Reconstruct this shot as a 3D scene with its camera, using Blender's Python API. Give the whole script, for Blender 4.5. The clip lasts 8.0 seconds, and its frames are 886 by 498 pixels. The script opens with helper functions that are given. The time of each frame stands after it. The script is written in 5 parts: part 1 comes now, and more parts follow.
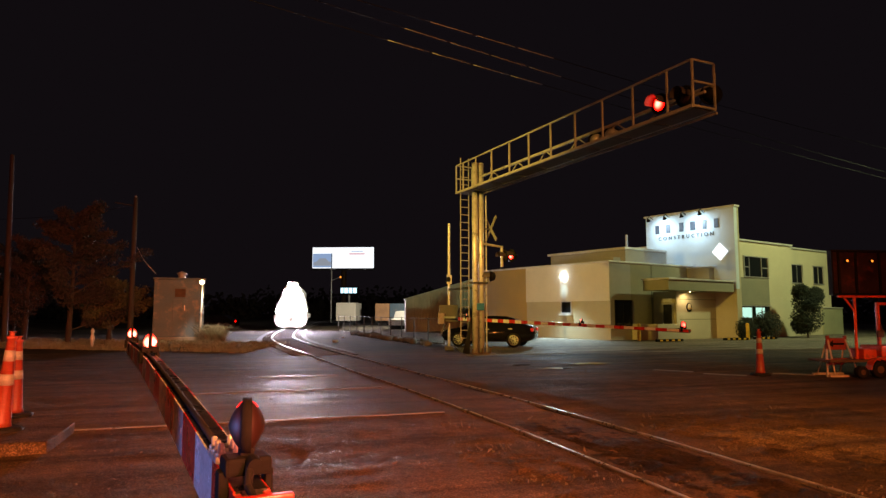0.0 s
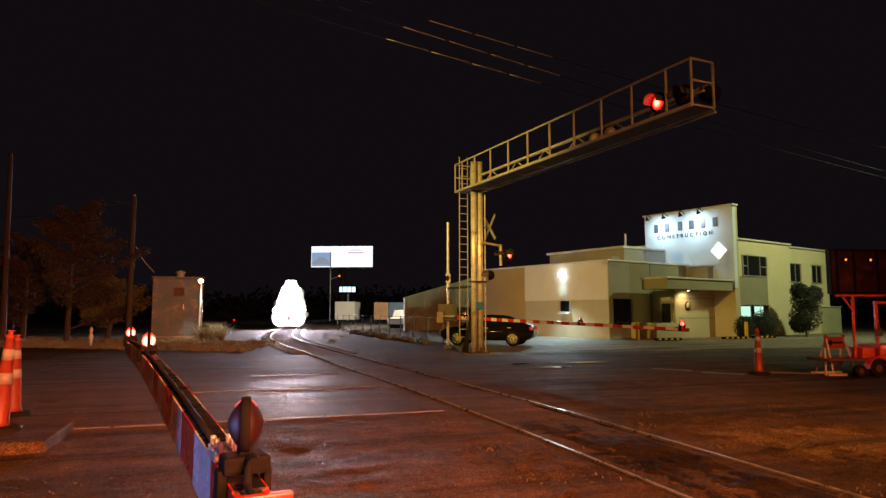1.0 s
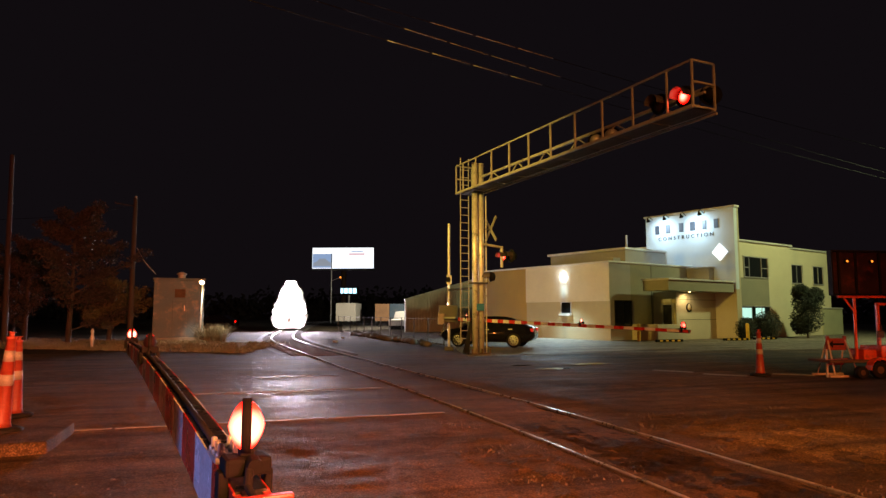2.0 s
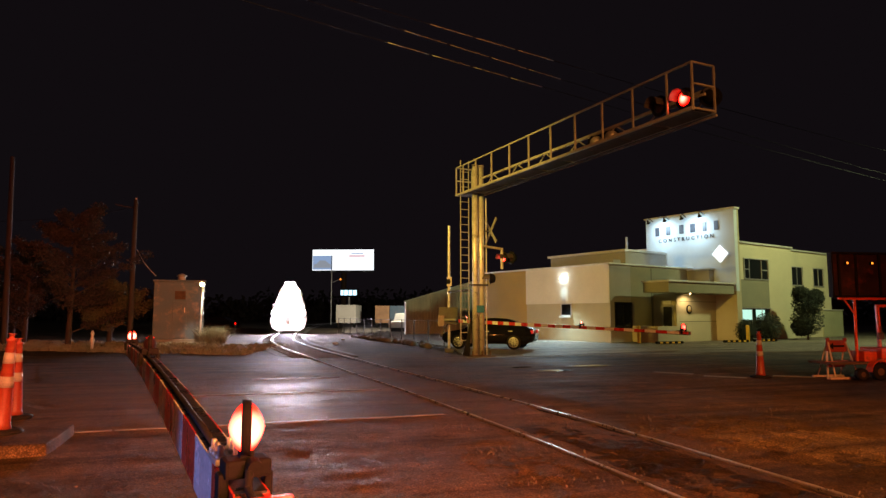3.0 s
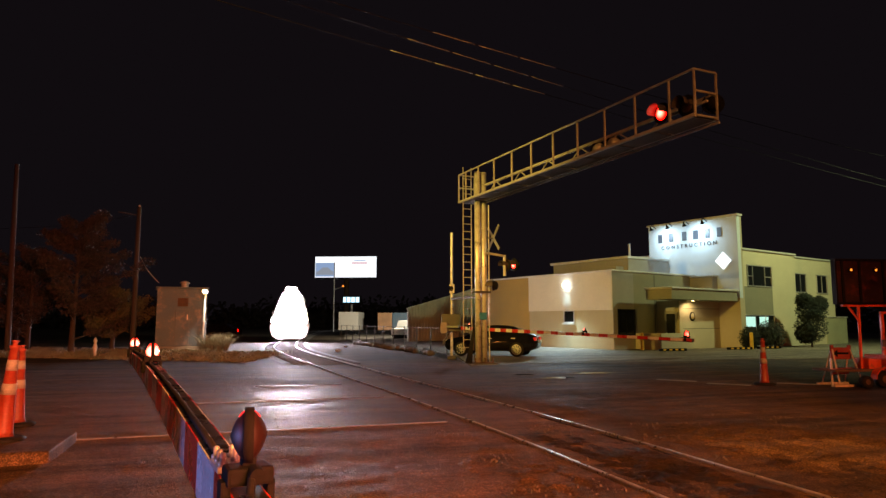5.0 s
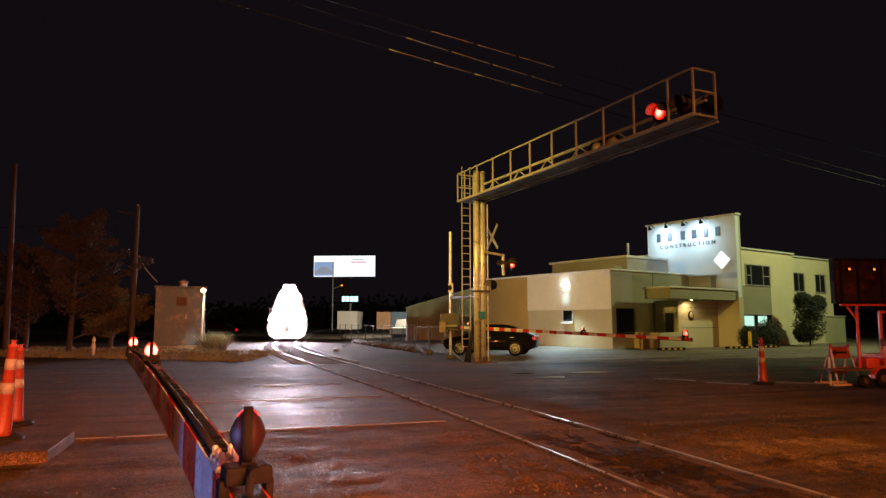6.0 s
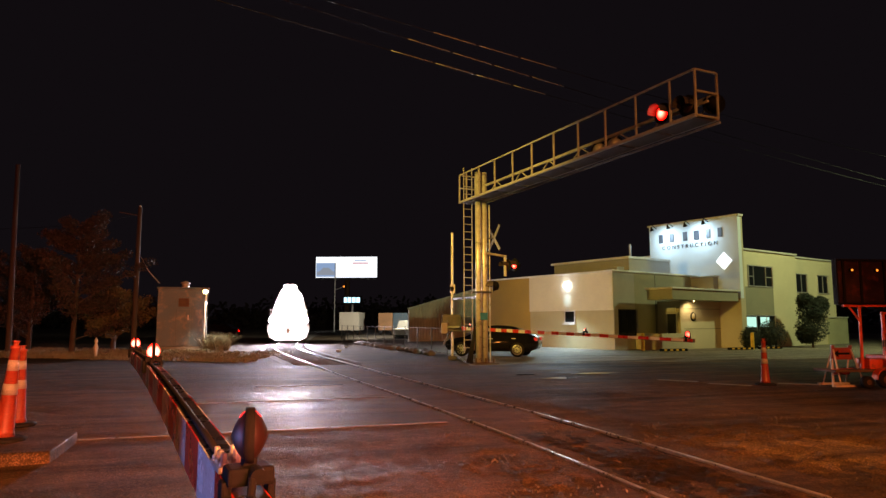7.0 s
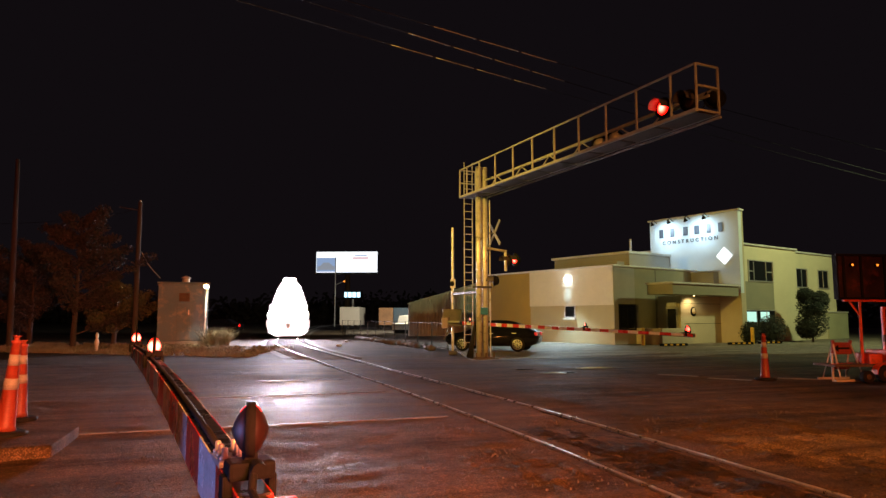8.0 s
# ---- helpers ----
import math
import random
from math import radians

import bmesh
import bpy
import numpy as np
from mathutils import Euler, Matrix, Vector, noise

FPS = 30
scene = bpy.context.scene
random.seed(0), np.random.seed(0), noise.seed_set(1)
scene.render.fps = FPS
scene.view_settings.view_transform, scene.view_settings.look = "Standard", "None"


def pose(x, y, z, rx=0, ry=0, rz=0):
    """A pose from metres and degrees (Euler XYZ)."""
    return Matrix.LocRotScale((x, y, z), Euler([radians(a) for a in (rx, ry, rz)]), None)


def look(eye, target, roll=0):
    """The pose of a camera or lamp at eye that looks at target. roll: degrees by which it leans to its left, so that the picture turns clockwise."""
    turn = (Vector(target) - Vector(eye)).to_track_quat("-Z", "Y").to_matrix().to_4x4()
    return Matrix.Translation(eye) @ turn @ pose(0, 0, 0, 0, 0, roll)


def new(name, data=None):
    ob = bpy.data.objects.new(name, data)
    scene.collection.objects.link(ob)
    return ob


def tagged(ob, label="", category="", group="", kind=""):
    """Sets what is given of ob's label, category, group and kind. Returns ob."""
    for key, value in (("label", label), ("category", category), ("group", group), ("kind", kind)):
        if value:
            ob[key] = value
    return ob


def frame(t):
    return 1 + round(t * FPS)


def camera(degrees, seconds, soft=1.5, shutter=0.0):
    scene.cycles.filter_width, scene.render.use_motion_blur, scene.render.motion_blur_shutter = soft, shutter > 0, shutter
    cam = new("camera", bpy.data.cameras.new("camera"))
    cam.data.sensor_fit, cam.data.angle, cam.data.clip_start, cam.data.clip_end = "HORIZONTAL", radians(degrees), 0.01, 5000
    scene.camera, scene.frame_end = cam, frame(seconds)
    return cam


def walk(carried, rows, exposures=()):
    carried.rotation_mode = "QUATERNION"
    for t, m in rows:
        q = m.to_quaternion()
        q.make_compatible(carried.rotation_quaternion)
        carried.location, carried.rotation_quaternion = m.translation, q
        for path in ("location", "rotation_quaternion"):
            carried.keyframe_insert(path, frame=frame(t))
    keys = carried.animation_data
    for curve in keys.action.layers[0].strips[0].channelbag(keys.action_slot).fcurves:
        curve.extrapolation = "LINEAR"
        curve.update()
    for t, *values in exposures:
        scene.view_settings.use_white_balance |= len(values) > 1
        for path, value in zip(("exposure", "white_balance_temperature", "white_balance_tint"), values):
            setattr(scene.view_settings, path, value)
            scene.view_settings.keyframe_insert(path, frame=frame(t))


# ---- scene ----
# ---------------------------------------------------------------- camera and its walk
EYE_Z = 1.6
cam = camera(68.1, 8.0, soft=1.4)
# small sway of the held camera: seconds, turn to the left and upwards in degrees
SWAY = [(0.0, 0.10, 0.10), (0.5, -0.07, 0.02), (1.0, 0.0, 0.0), (1.5, 0.07, 0.04), (2.2, 0.09, 0.16), (3.0, 0.10, 0.29),
        (3.5, 0.17, 0.50), (4.0, 0.34, 0.69), (4.5, 0.37, 0.88), (5.2, 0.30, 0.90), (6.0, 0.22, 0.83), (6.5, 0.37, 0.61),
        (7.0, 0.39, 0.92), (7.5, 0.09, 0.92), (8.0, 0.42, 0.47)]
walk(cam, [(t, pose(0, 0, EYE_Z, 95.47 + up, 0, left)) for t, left, up in SWAY])

# ---------------------------------------------------------------- world and large lights
world = bpy.data.worlds.new("night")
scene.world = world
world.use_nodes = True
world.node_tree.nodes["Background"].inputs[0].default_value = (0.58, 0.42, 0.54, 1)
world.node_tree.nodes["Background"].inputs[1].default_value = 0.0088


def lamp(name, kind, eye, target, watts, color, size=0.3, spot=120, blend=0.6):
    data = bpy.data.lights.new(name, kind)
    data.energy, data.color = watts, color
    if kind == "SPOT":
        data.spot_size, data.spot_blend, data.shadow_soft_size = radians(spot), blend, size
    elif kind == "AREA":
        data.shape, data.size = "DISK", size
    else:
        data.shadow_soft_size = size
    ob = new(name, data)
    ob.matrix_world = look(eye, target)
    return ob


LED = (0.64, 0.90, 1.0)
GREENISH = (0.90, 1.0, 0.50)
lamp("sodium_light", "SPOT", (8.0, -12.0, 10.0), (0.4, 8.6, 0), 44000, (1.0, 0.32, 0.06), 1.9, 58, 0.8)
lamp("sodium_light", "SPOT", (-13.0, 8.0, 9.6), (0.9, 25.8, 7.2), 31000, (1.0, 0.64, 0.10), 0.2, 40, 0.9)
lamp("lot_light", "SPOT", (28.6, 35.0, 13.4), (20.0, 42.0, 2.0), 7200, GREENISH, 0.5, 140, 0.6)
lamp("lot_light", "SPOT", (1.6, 64.5, 5.6), (-10.0, 80.0, 0), 15000, (1.0, 0.93, 0.78), 0.2, 140, 0.6)
# narrow blue spot added to light the near end of the gate arm
lamp("gate_arm_spot", "SPOT", (-9.3, 1.2, 0.72), (-0.80, 2.36, 1.0), 1500, (0.24, 0.36, 1.0), 0.08, 11, 0.8)
# two steady red fill spots, added to redden ground, trees and trailer
lamp("red_fill_light", "SPOT", (8.75, -9.0, 3.2), (-6.0, 10.5, -0.4), 38000, (1.0, 0.17, 0.09), 2.0, 48, 0.9)
lamp("red_fill_light", "SPOT", (10.25, -9.0, 3.2), (12.6, 16.0, 0.6), 4800, (1.0, 0.1, 0.05), 0.3, 34, 0.8)


# ---------------------------------------------------------------- materials
def ramp(nt, fac, stops):
    r = nt.nodes.new("ShaderNodeValToRGB")
    while len(r.color_ramp.elements) < len(stops):
        r.color_ramp.elements.new(0.5)
    for e, (p, c) in zip(r.color_ramp.elements, stops):
        e.position, e.color = p, (*c, 1)
    nt.links.new(fac, r.inputs[0])
    return r.outputs[0]


def texture(nt, scale, detail=6.0, rough=0.6, stretch=(1, 1, 1), world_space=False, turn=0.0):
    co = nt.nodes.new("ShaderNodeNewGeometry").outputs["Position"] if world_space else nt.nodes.new("ShaderNodeTexCoord").outputs["Object"]
    if turn:
        tn = nt.nodes.new("ShaderNodeMapping")
        tn.inputs["Rotation"].default_value = (0, 0, turn)
        nt.links.new(co, tn.inputs[0])
        co = tn.outputs[0]
    mp = nt.nodes.new("ShaderNodeMapping")
    mp.inputs["Scale"].default_value = stretch
    nt.links.new(co, mp.inputs[0])
    n = nt.nodes.new("ShaderNodeTexNoise")
    n.inputs["Scale"].default_value, n.inputs["Detail"].default_value, n.inputs["Roughness"].default_value = scale, detail, rough
    nt.links.new(mp.outputs[0], n.inputs[0])
    return n.outputs[0]


def mul(nt, a, b, kind="MULTIPLY", fac=1.0):
    m = nt.nodes.new("ShaderNodeMix")
    m.data_type, m.blend_type = "RGBA", kind
    if isinstance(fac, float):
        m.inputs[0].default_value = fac
    else:
        nt.links.new(fac, m.inputs[0])
    for i, v in ((6, a), (7, b)):
        if isinstance(v, tuple):
            m.inputs[i].default_value = (*v, 1)
        else:
            nt.links.new(v, m.inputs[i])
    return m.outputs[2]


def mat(name, color, rough=0.6, metal=0.0, grain=40.0, stain=1.5, amount=0.35, bump=0.15, dirt=None, stretch=(1, 1, 1)):
    """A worn surface: fine grain, large stains, relief."""
    m = bpy.data.materials.new(name)
    m.use_nodes = True
    nt = m.node_tree
    b = nt.nodes["Principled BSDF"]
    b.inputs["Metallic"].default_value = metal
    fine, large = texture(nt, grain, stretch=stretch), texture(nt, stain, 8.0, 0.65, stretch)
    lo = tuple(c * (1 - amount) for c in color)
    hi = tuple(min(1, c * (1 + amount * 0.6)) for c in color)
    col = ramp(nt, large, [(0.3, lo), (0.7, hi)])
    col = mul(nt, col, ramp(nt, fine, [(0.3, (0.75, 0.75, 0.75)), (0.7, (1.1, 1.1, 1.1))]))
    if dirt:
        spots = ramp(nt, texture(nt, stain * 2.7, 10.0, 0.7, stretch), [(0.52, (0, 0, 0)), (0.68, (1, 1, 1))])
        col = mul(nt, col, dirt, "MIX", spots)
    nt.links.new(col, b.inputs["Base Color"])
    r = ramp(nt, large, [(0.3, (max(0.05, rough - 0.12),) * 3), (0.7, (min(1, rough + 0.12),) * 3)])
    nt.links.new(r, b.inputs["Roughness"])
    if bump:
        bp = nt.nodes.new("ShaderNodeBump")
        bp.inputs["Strength"].default_value, bp.inputs["Distance"].default_value = bump, 0.01
        nt.links.new(fine, bp.inputs["Height"])
        nt.links.new(bp.outputs[0], b.inputs["Normal"])
    return m


def glow(name, color, strength, body=(0.2, 0.2, 0.2)):
    m = bpy.data.materials.new(name)
    m.use_nodes = True
    b = m.node_tree.nodes["Principled BSDF"]
    b.inputs["Base Color"].default_value = (*body, 1)
    b.inputs["Emission Color"].default_value = (*color, 1)
    b.inputs["Emission Strength"].default_value = strength
    b.inputs["Roughness"].default_value = 0.25
    return m


def lens_glow(name, radius, stops):
    """A lit signal lens: hottest at its middle, deep red at its rim. stops: (share of the radius, colour, strength)."""
    m = glow(name, (1, 0, 0), 1, (0.4, 0.02, 0.02))
    nt = m.node_tree
    b = nt.nodes["Principled BSDF"]
    mp = nt.nodes.new("ShaderNodeMapping")
    mp.inputs["Scale"].default_value = (0, 1 / radius, 1 / radius)
    nt.links.new(nt.nodes.new("ShaderNodeTexCoord").outputs["Object"], mp.inputs[0])
    ln = nt.nodes.new("ShaderNodeVectorMath")
    ln.operation = "LENGTH"
    nt.links.new(mp.outputs[0], ln.inputs[0])
    nt.links.new(ramp(nt, ln.outputs["Value"], [(p, c) for p, c, _ in stops]), b.inputs["Emission Color"])
    top = max(k for _, _, k in stops)
    nt.links.new(ramp(nt, ln.outputs["Value"], [(p, (k / top,) * 3) for p, _, k in stops]), b.inputs["Emission Strength"])
    gain = nt.nodes.new("ShaderNodeMath")
    gain.operation = "MULTIPLY"
    gain.inputs[1].default_value = top
    nt.links.new(b.inputs["Emission Strength"].links[0].from_socket, gain.inputs[0])
    nt.links.new(gain.outputs[0], b.inputs["Emission Strength"])
    return m


def glass(name, color, rough=0.08):
    m = bpy.data.materials.new(name)
    m.use_nodes = True
    b = m.node_tree.nodes["Principled BSDF"]
    b.inputs["Base Color"].default_value = (*color, 1)
    b.inputs["Roughness"].default_value = rough
    b.inputs["Specular IOR Level"].default_value = 0.8
    return m


def ground_material(name, base, dust, wet=0.0, gravel=60.0, patch=0.25, worn=None):
    """Paving with dust drifts, tar-dark patches, gravel relief and damp, smoother spots. worn: centre and half sizes of a stretch polished by tyres."""
    m = bpy.data.materials.new(name)
    m.use_nodes = True
    nt = m.node_tree
    b = nt.nodes["Principled BSDF"]
    big = texture(nt, patch, 9.0, 0.62, world_space=True)
    mid = texture(nt, 2.2, 8.0, 0.7, world_space=True)
    lump = texture(nt, 11.0, 8.0, 0.72, world_space=True)
    fine = texture(nt, gravel, 5.0, 0.75, world_space=True)
    streak = texture(nt, 0.5, 8.0, 0.7, stretch=(0.6, 1.5, 1), world_space=True)
    tracks = texture(nt, 1.0, 5.0, 0.6, stretch=(0.10, 2.0, 1), world_space=True, turn=-0.3155)
    col = ramp(nt, big, [(0.36, base), (0.62, dust)])
    col = mul(nt, col, ramp(nt, streak, [(0.3, (0.62, 0.6, 0.58)), (0.65, (1.2, 1.18, 1.12))]))
    col = mul(nt, col, ramp(nt, tracks, [(0.32, (0.42, 0.38, 0.36)), (0.5, (0.95, 0.95, 0.95)), (0.66, (1.35, 1.3, 1.25))]))
    col = mul(nt, col, ramp(nt, mid, [(0.3, (0.52, 0.5, 0.48)), (0.55, (0.98, 0.98, 0.98)), (0.75, (1.4, 1.35, 1.28))]))
    col = mul(nt, col, ramp(nt, lump, [(0.33, (0.66, 0.64, 0.62)), (0.5, (1, 1, 1)), (0.68, (1.3, 1.25, 1.2))]))
    col = mul(nt, col, ramp(nt, fine, [(0.32, (0.5, 0.5, 0.5)), (0.68, (1.5, 1.42, 1.35))]))
    cell = nt.nodes.new("ShaderNodeTexVoronoi")
    cell.inputs["Scale"].default_value = gravel * 0.75
    nt.links.new(nt.nodes.new("ShaderNodeNewGeometry").outputs["Position"], cell.inputs["Vector"])
    col = mul(nt, col, ramp(nt, cell.outputs["Distance"], [(0.1, (1.25, 1.22, 1.18)), (0.6, (0.5, 0.48, 0.46))]))
    nt.links.new(col, b.inputs["Base Color"])
    b.inputs["Specular IOR Level"].default_value = 0.13
    lo = 0.8 - wet
    rough = ramp(nt, streak, [(0.4, (lo, lo, lo)), (0.62, (0.88, 0.88, 0.88))])
    if worn:
        (cx, cy), (hx, hy) = worn
        mp = nt.nodes.new("ShaderNodeMapping")
        mp.inputs["Location"].default_value = (-cx / hx, -cy / hy, 0)
        mp.inputs["Scale"].default_value = (1 / hx, 1 / hy, 0)
        nt.links.new(nt.nodes.new("ShaderNodeNewGeometry").outputs["Position"], mp.inputs[0])
        away = nt.nodes.new("ShaderNodeVectorMath")
        away.operation = "LENGTH"
        nt.links.new(mp.outputs[0], away.inputs[0])
        edge = nt.nodes.new("ShaderNodeMath")
        edge.operation = "MULTIPLY_ADD"
        edge.inputs[1].default_value = 1.3
        nt.links.new(mid, edge.inputs[0])
        nt.links.new(away.outputs["Value"], edge.inputs[2])
        share = ramp(nt, edge.outputs[0], [(0.55, (1, 1, 1)), (0.95, (0, 0, 0))])
        half = nt.nodes.new("ShaderNodeMath")
        half.operation = "MULTIPLY"
        half.inputs[1].default_value = 0.58
        nt.links.new(edge.outputs[0], half.inputs[0])
        nt.links.new(half.outputs[0], share.node.inputs[0])
        rough = mul(nt, rough, (0.50, 0.50, 0.50), "MIX", share)
        nt.links.new(ramp(nt, share, [(0.0, (0.13, 0.13, 0.13)), (1.0, (0.19, 0.19, 0.19))]), b.inputs["Specular IOR Level"])
    nt.links.new(rough, b.inputs["Roughness"])
    add = nt.nodes.new("ShaderNodeMath")
    add.operation = "MULTIPLY_ADD"
    add.inputs[1].default_value = 1.6
    pebble = nt.nodes.new("ShaderNodeMath")
    pebble.operation = "MULTIPLY_ADD"
    pebble.inputs[1].default_value = -0.7
    nt.links.new(cell.outputs["Distance"], pebble.inputs[0])
    nt.links.new(fine, pebble.inputs[2])
    nt.links.new(lump, add.inputs[0])
    nt.links.new(pebble.outputs[0], add.inputs[2])
    bp = nt.nodes.new("ShaderNodeBump")
    bp.inputs["Strength"].default_value, bp.inputs["Distance"].default_value = 0.8, 0.02
    nt.links.new(add.outputs[0], bp.inputs["Height"])
    nt.links.new(bp.outputs[0], b.inputs["Normal"])
    return m


ASPHALT = ground_material("dusty_asphalt", (0.085, 0.068, 0.052), (0.21, 0.145, 0.088), 0.2, worn=((-3.0, 13.8), (4.2, 4.6)))
DRY_MUD = ground_material("dried_tan_mud", (0.20, 0.15, 0.095), (0.36, 0.28, 0.18), 0.1)
WET_MUD = ground_material("wet_mud", (0.028, 0.022, 0.018), (0.075, 0.055, 0.04), 0.34)
EARTH = ground_material("packed_earth", (0.06, 0.05, 0.035), (0.15, 0.12, 0.08), 0.0, 40.0)
CONCRETE = ground_material("lot_concrete", (0.26, 0.26, 0.24), (0.36, 0.35, 0.31), 0.15, 90.0, 0.15)
KERB = mat("kerb_concrete", (0.28, 0.26, 0.22), 0.85, 0, 60, 1.2, 0.4, 0.4)
PAINT_LINE = mat("road_paint", (0.16, 0.155, 0.15), 0.5, 0, 50, 3, 0.5, 0.2, dirt=(0.12, 0.1, 0.08))
RAIL = mat("rail_steel", (0.76, 0.70, 0.64), 0.32, 0.8, 30, 4, 0.3, 0.05)
RUST = mat("rusted_steel", (0.13, 0.075, 0.045), 0.8, 0.3, 50, 3, 0.5, 0.3)
GALV = mat("galvanised_steel", (0.5, 0.49, 0.47), 0.45, 0.3, 45, 3, 0.3, 0.08)
ALU = mat("aluminium", (0.55, 0.54, 0.52), 0.42, 0.6, 60, 2, 0.25, 0.05)
ALU_DARK = mat("weathered_aluminium", (0.16, 0.16, 0.16), 0.42, 0.8, 60, 6, 0.4, 0.1)
BLACK = mat("black_paint", (0.008, 0.008, 0.008), 0.8, 0, 60, 4, 0.3, 0.05)
GRATING = mat("dull_grating", (0.11, 0.10, 0.09), 0.85, 0, 90, 5, 0.4, 0.3)
CAP = mat("dark_polished_strip", (0.05, 0.05, 0.055), 0.3, 0.7, 60, 6, 0.4, 0.1)
GRIT = mat("dark_grit", (0.10, 0.08, 0.06), 0.9, 0, 20, 2, 0.4, 0.0)
PUDDLE = glass("puddle_water", (0.01, 0.01, 0.01), 0.06)
BLACK.node_tree.nodes["Principled BSDF"].inputs["Specular IOR Level"].default_value = 0.12
HOOD = mat("black_hood_enamel", (0.06, 0.05, 0.05), 0.35, 0, 60, 4, 0.3, 0.03)
MAST_STEEL = mat("mast_galvanised_steel", (0.62, 0.61, 0.58), 0.34, 0.35, 45, 3, 0.3, 0.06)
DULL_STEEL = mat("dull_fence_steel", (0.10, 0.095, 0.09), 0.8, 0.0, 60, 5, 0.3, 0.1)
BAND = mat("dusty_reflective_band", (0.30, 0.27, 0.26), 0.5, 0, 70, 4, 0.3, 0.05, dirt=(0.2, 0.14, 0.12))
CREAM = mat("weathered_white_plastic", (0.55, 0.44, 0.36), 0.6, 0, 60, 4, 0.3, 0.1, dirt=(0.3, 0.2, 0.14))
WEATHERED_BOARD = mat("weathered_sign_sheet", (0.26, 0.26, 0.25), 0.5, 0, 60, 4, 0.35, 0.05)
RUBBER = mat("rubber", (0.015, 0.014, 0.014), 0.8, 0, 80, 4, 0.3, 0.15)
RUBBER.node_tree.nodes["Principled BSDF"].inputs["Specular IOR Level"].default_value = 0.15
WHITE_TAPE = mat("white_reflective_sheet", (0.78, 0.79, 0.82), 0.25, 0, 90, 3, 0.12, 0.03)
RED_TAPE = mat("red_reflective_sheet", (0.55, 0.03, 0.015), 0.3, 0, 90, 3, 0.2, 0.03)
ORANGE = mat("orange_plastic", (0.25, 0.034, 0.017), 0.5, 0, 60, 3, 0.25, 0.1, dirt=(0.25, 0.07, 0.03))
ORANGE_PAINT = mat("orange_paint", (0.75, 0.09, 0.015), 0.4, 0, 60, 3, 0.25, 0.08, dirt=(0.22, 0.06, 0.02))
YELLOW = mat("yellow_paint", (0.65, 0.42, 0.04), 0.5, 0, 50, 3, 0.3, 0.1)
STUCCO_WHITE = mat("white_stucco", (0.66, 0.62, 0.52), 0.9, 0, 30, 0.5, 0.10, 0.25)
STUCCO_TAN = mat("tan_stucco", (0.44, 0.395, 0.26), 0.9, 0, 30, 0.5, 0.14, 0.25)
STUCCO_PALE = mat("pale_stucco", (0.60, 0.55, 0.36), 0.9, 0, 30, 0.5, 0.12, 0.25)
STUCCO_GREEN = mat("greenish_stucco", (0.40, 0.40, 0.24), 0.9, 0, 30, 0.5, 0.14, 0.25)
STUCCO_OCHRE = mat("ochre_stucco", (0.40, 0.27, 0.06), 0.9, 0, 30, 0.5, 0.14, 0.25)
STUCCO_GREY = mat("grey_stucco", (0.33, 0.32, 0.28), 0.9, 0, 30, 0.5, 0.14, 0.25)
STUCCO_DARK = mat("olive_stucco", (0.26, 0.25, 0.17), 0.9, 0, 30, 0.6, 0.14, 0.25)
SIGN_WALL = mat("sign_wall_render", (0.54, 0.63, 0.70), 0.85, 0, 30, 0.5, 0.08, 0.15)
LETTER = mat("letter_metal", (0.06, 0.07, 0.09), 0.5, 0.2, 60, 3, 0.2, 0.05)
TRIM = mat("pale_metal_coping", (0.6, 0.6, 0.55), 0.5, 0.2, 40, 2, 0.2, 0.05)
SHEET = mat("corrugated_sheet", (0.62, 0.60, 0.50), 0.6, 0.1, 30, 0.8, 0.2, 0.1)
SHED = mat("grey_shed_paint", (0.075, 0.125, 0.165), 0.55, 0.1, 40, 0.8, 0.2, 0.15, dirt=(0.2, 0.18, 0.16))
WOOD = mat("creosoted_wood", (0.055, 0.042, 0.034), 0.85, 0, 40, 2, 0.4, 0.4, stretch=(1, 1, 0.08))
BARK = mat("bark", (0.055, 0.04, 0.032), 0.9, 0, 30, 2, 0.4, 0.6)
LEAF = mat("dry_leaf", (0.036, 0.027, 0.02), 1.0, 0, 20, 0.8, 0.5, 0.0)
OLIVE_LEAF = mat("olive_leaf", (0.085, 0.085, 0.035), 0.8, 0, 20, 1.2, 0.5, 0.0)
SHRUB = mat("evergreen_leaf", (0.012, 0.020, 0.008), 0.7, 0, 20, 1.5, 0.5, 0.0)
GRASS = mat("dry_grass", (0.24, 0.23, 0.15), 0.8, 0, 20, 0.7, 0.45, 0.0)
STONE = mat("kerb_rock", (0.15, 0.135, 0.12), 0.9, 0, 20, 2, 0.4, 0.6)
CAR_PAINT = mat("black_car_paint", (0.008, 0.008, 0.01), 0.12, 0, 80, 2, 0.2, 0.0)
DARK_GLASS = glass("dark_glass", (0.012, 0.014, 0.016))
ALLOY = mat("alloy_wheel", (0.6, 0.58, 0.56), 0.3, 0.9, 60, 4, 0.2, 0.03)
# the board's red-orange blotches paint in the red light reflected on it
BOARD = mat("dark_board", (0.022, 0.010, 0.008), 0.35, 0, 30, 1.6, 0.6, 0.1, dirt=(0.10, 0.025, 0.012))
RED_LENS = glass("red_lens", (0.014, 0.002, 0.002), 0.5)
LAMP_RED = lens_glow("lit_red_lens", 0.17, [(0.0, (1.0, 0.13, 0.09), 13), (0.5, (1.0, 0.06, 0.035), 12), (0.85, (1.0, 0.01, 0.004), 9), (1.0, (1.0, 0.003, 0.001), 6)])
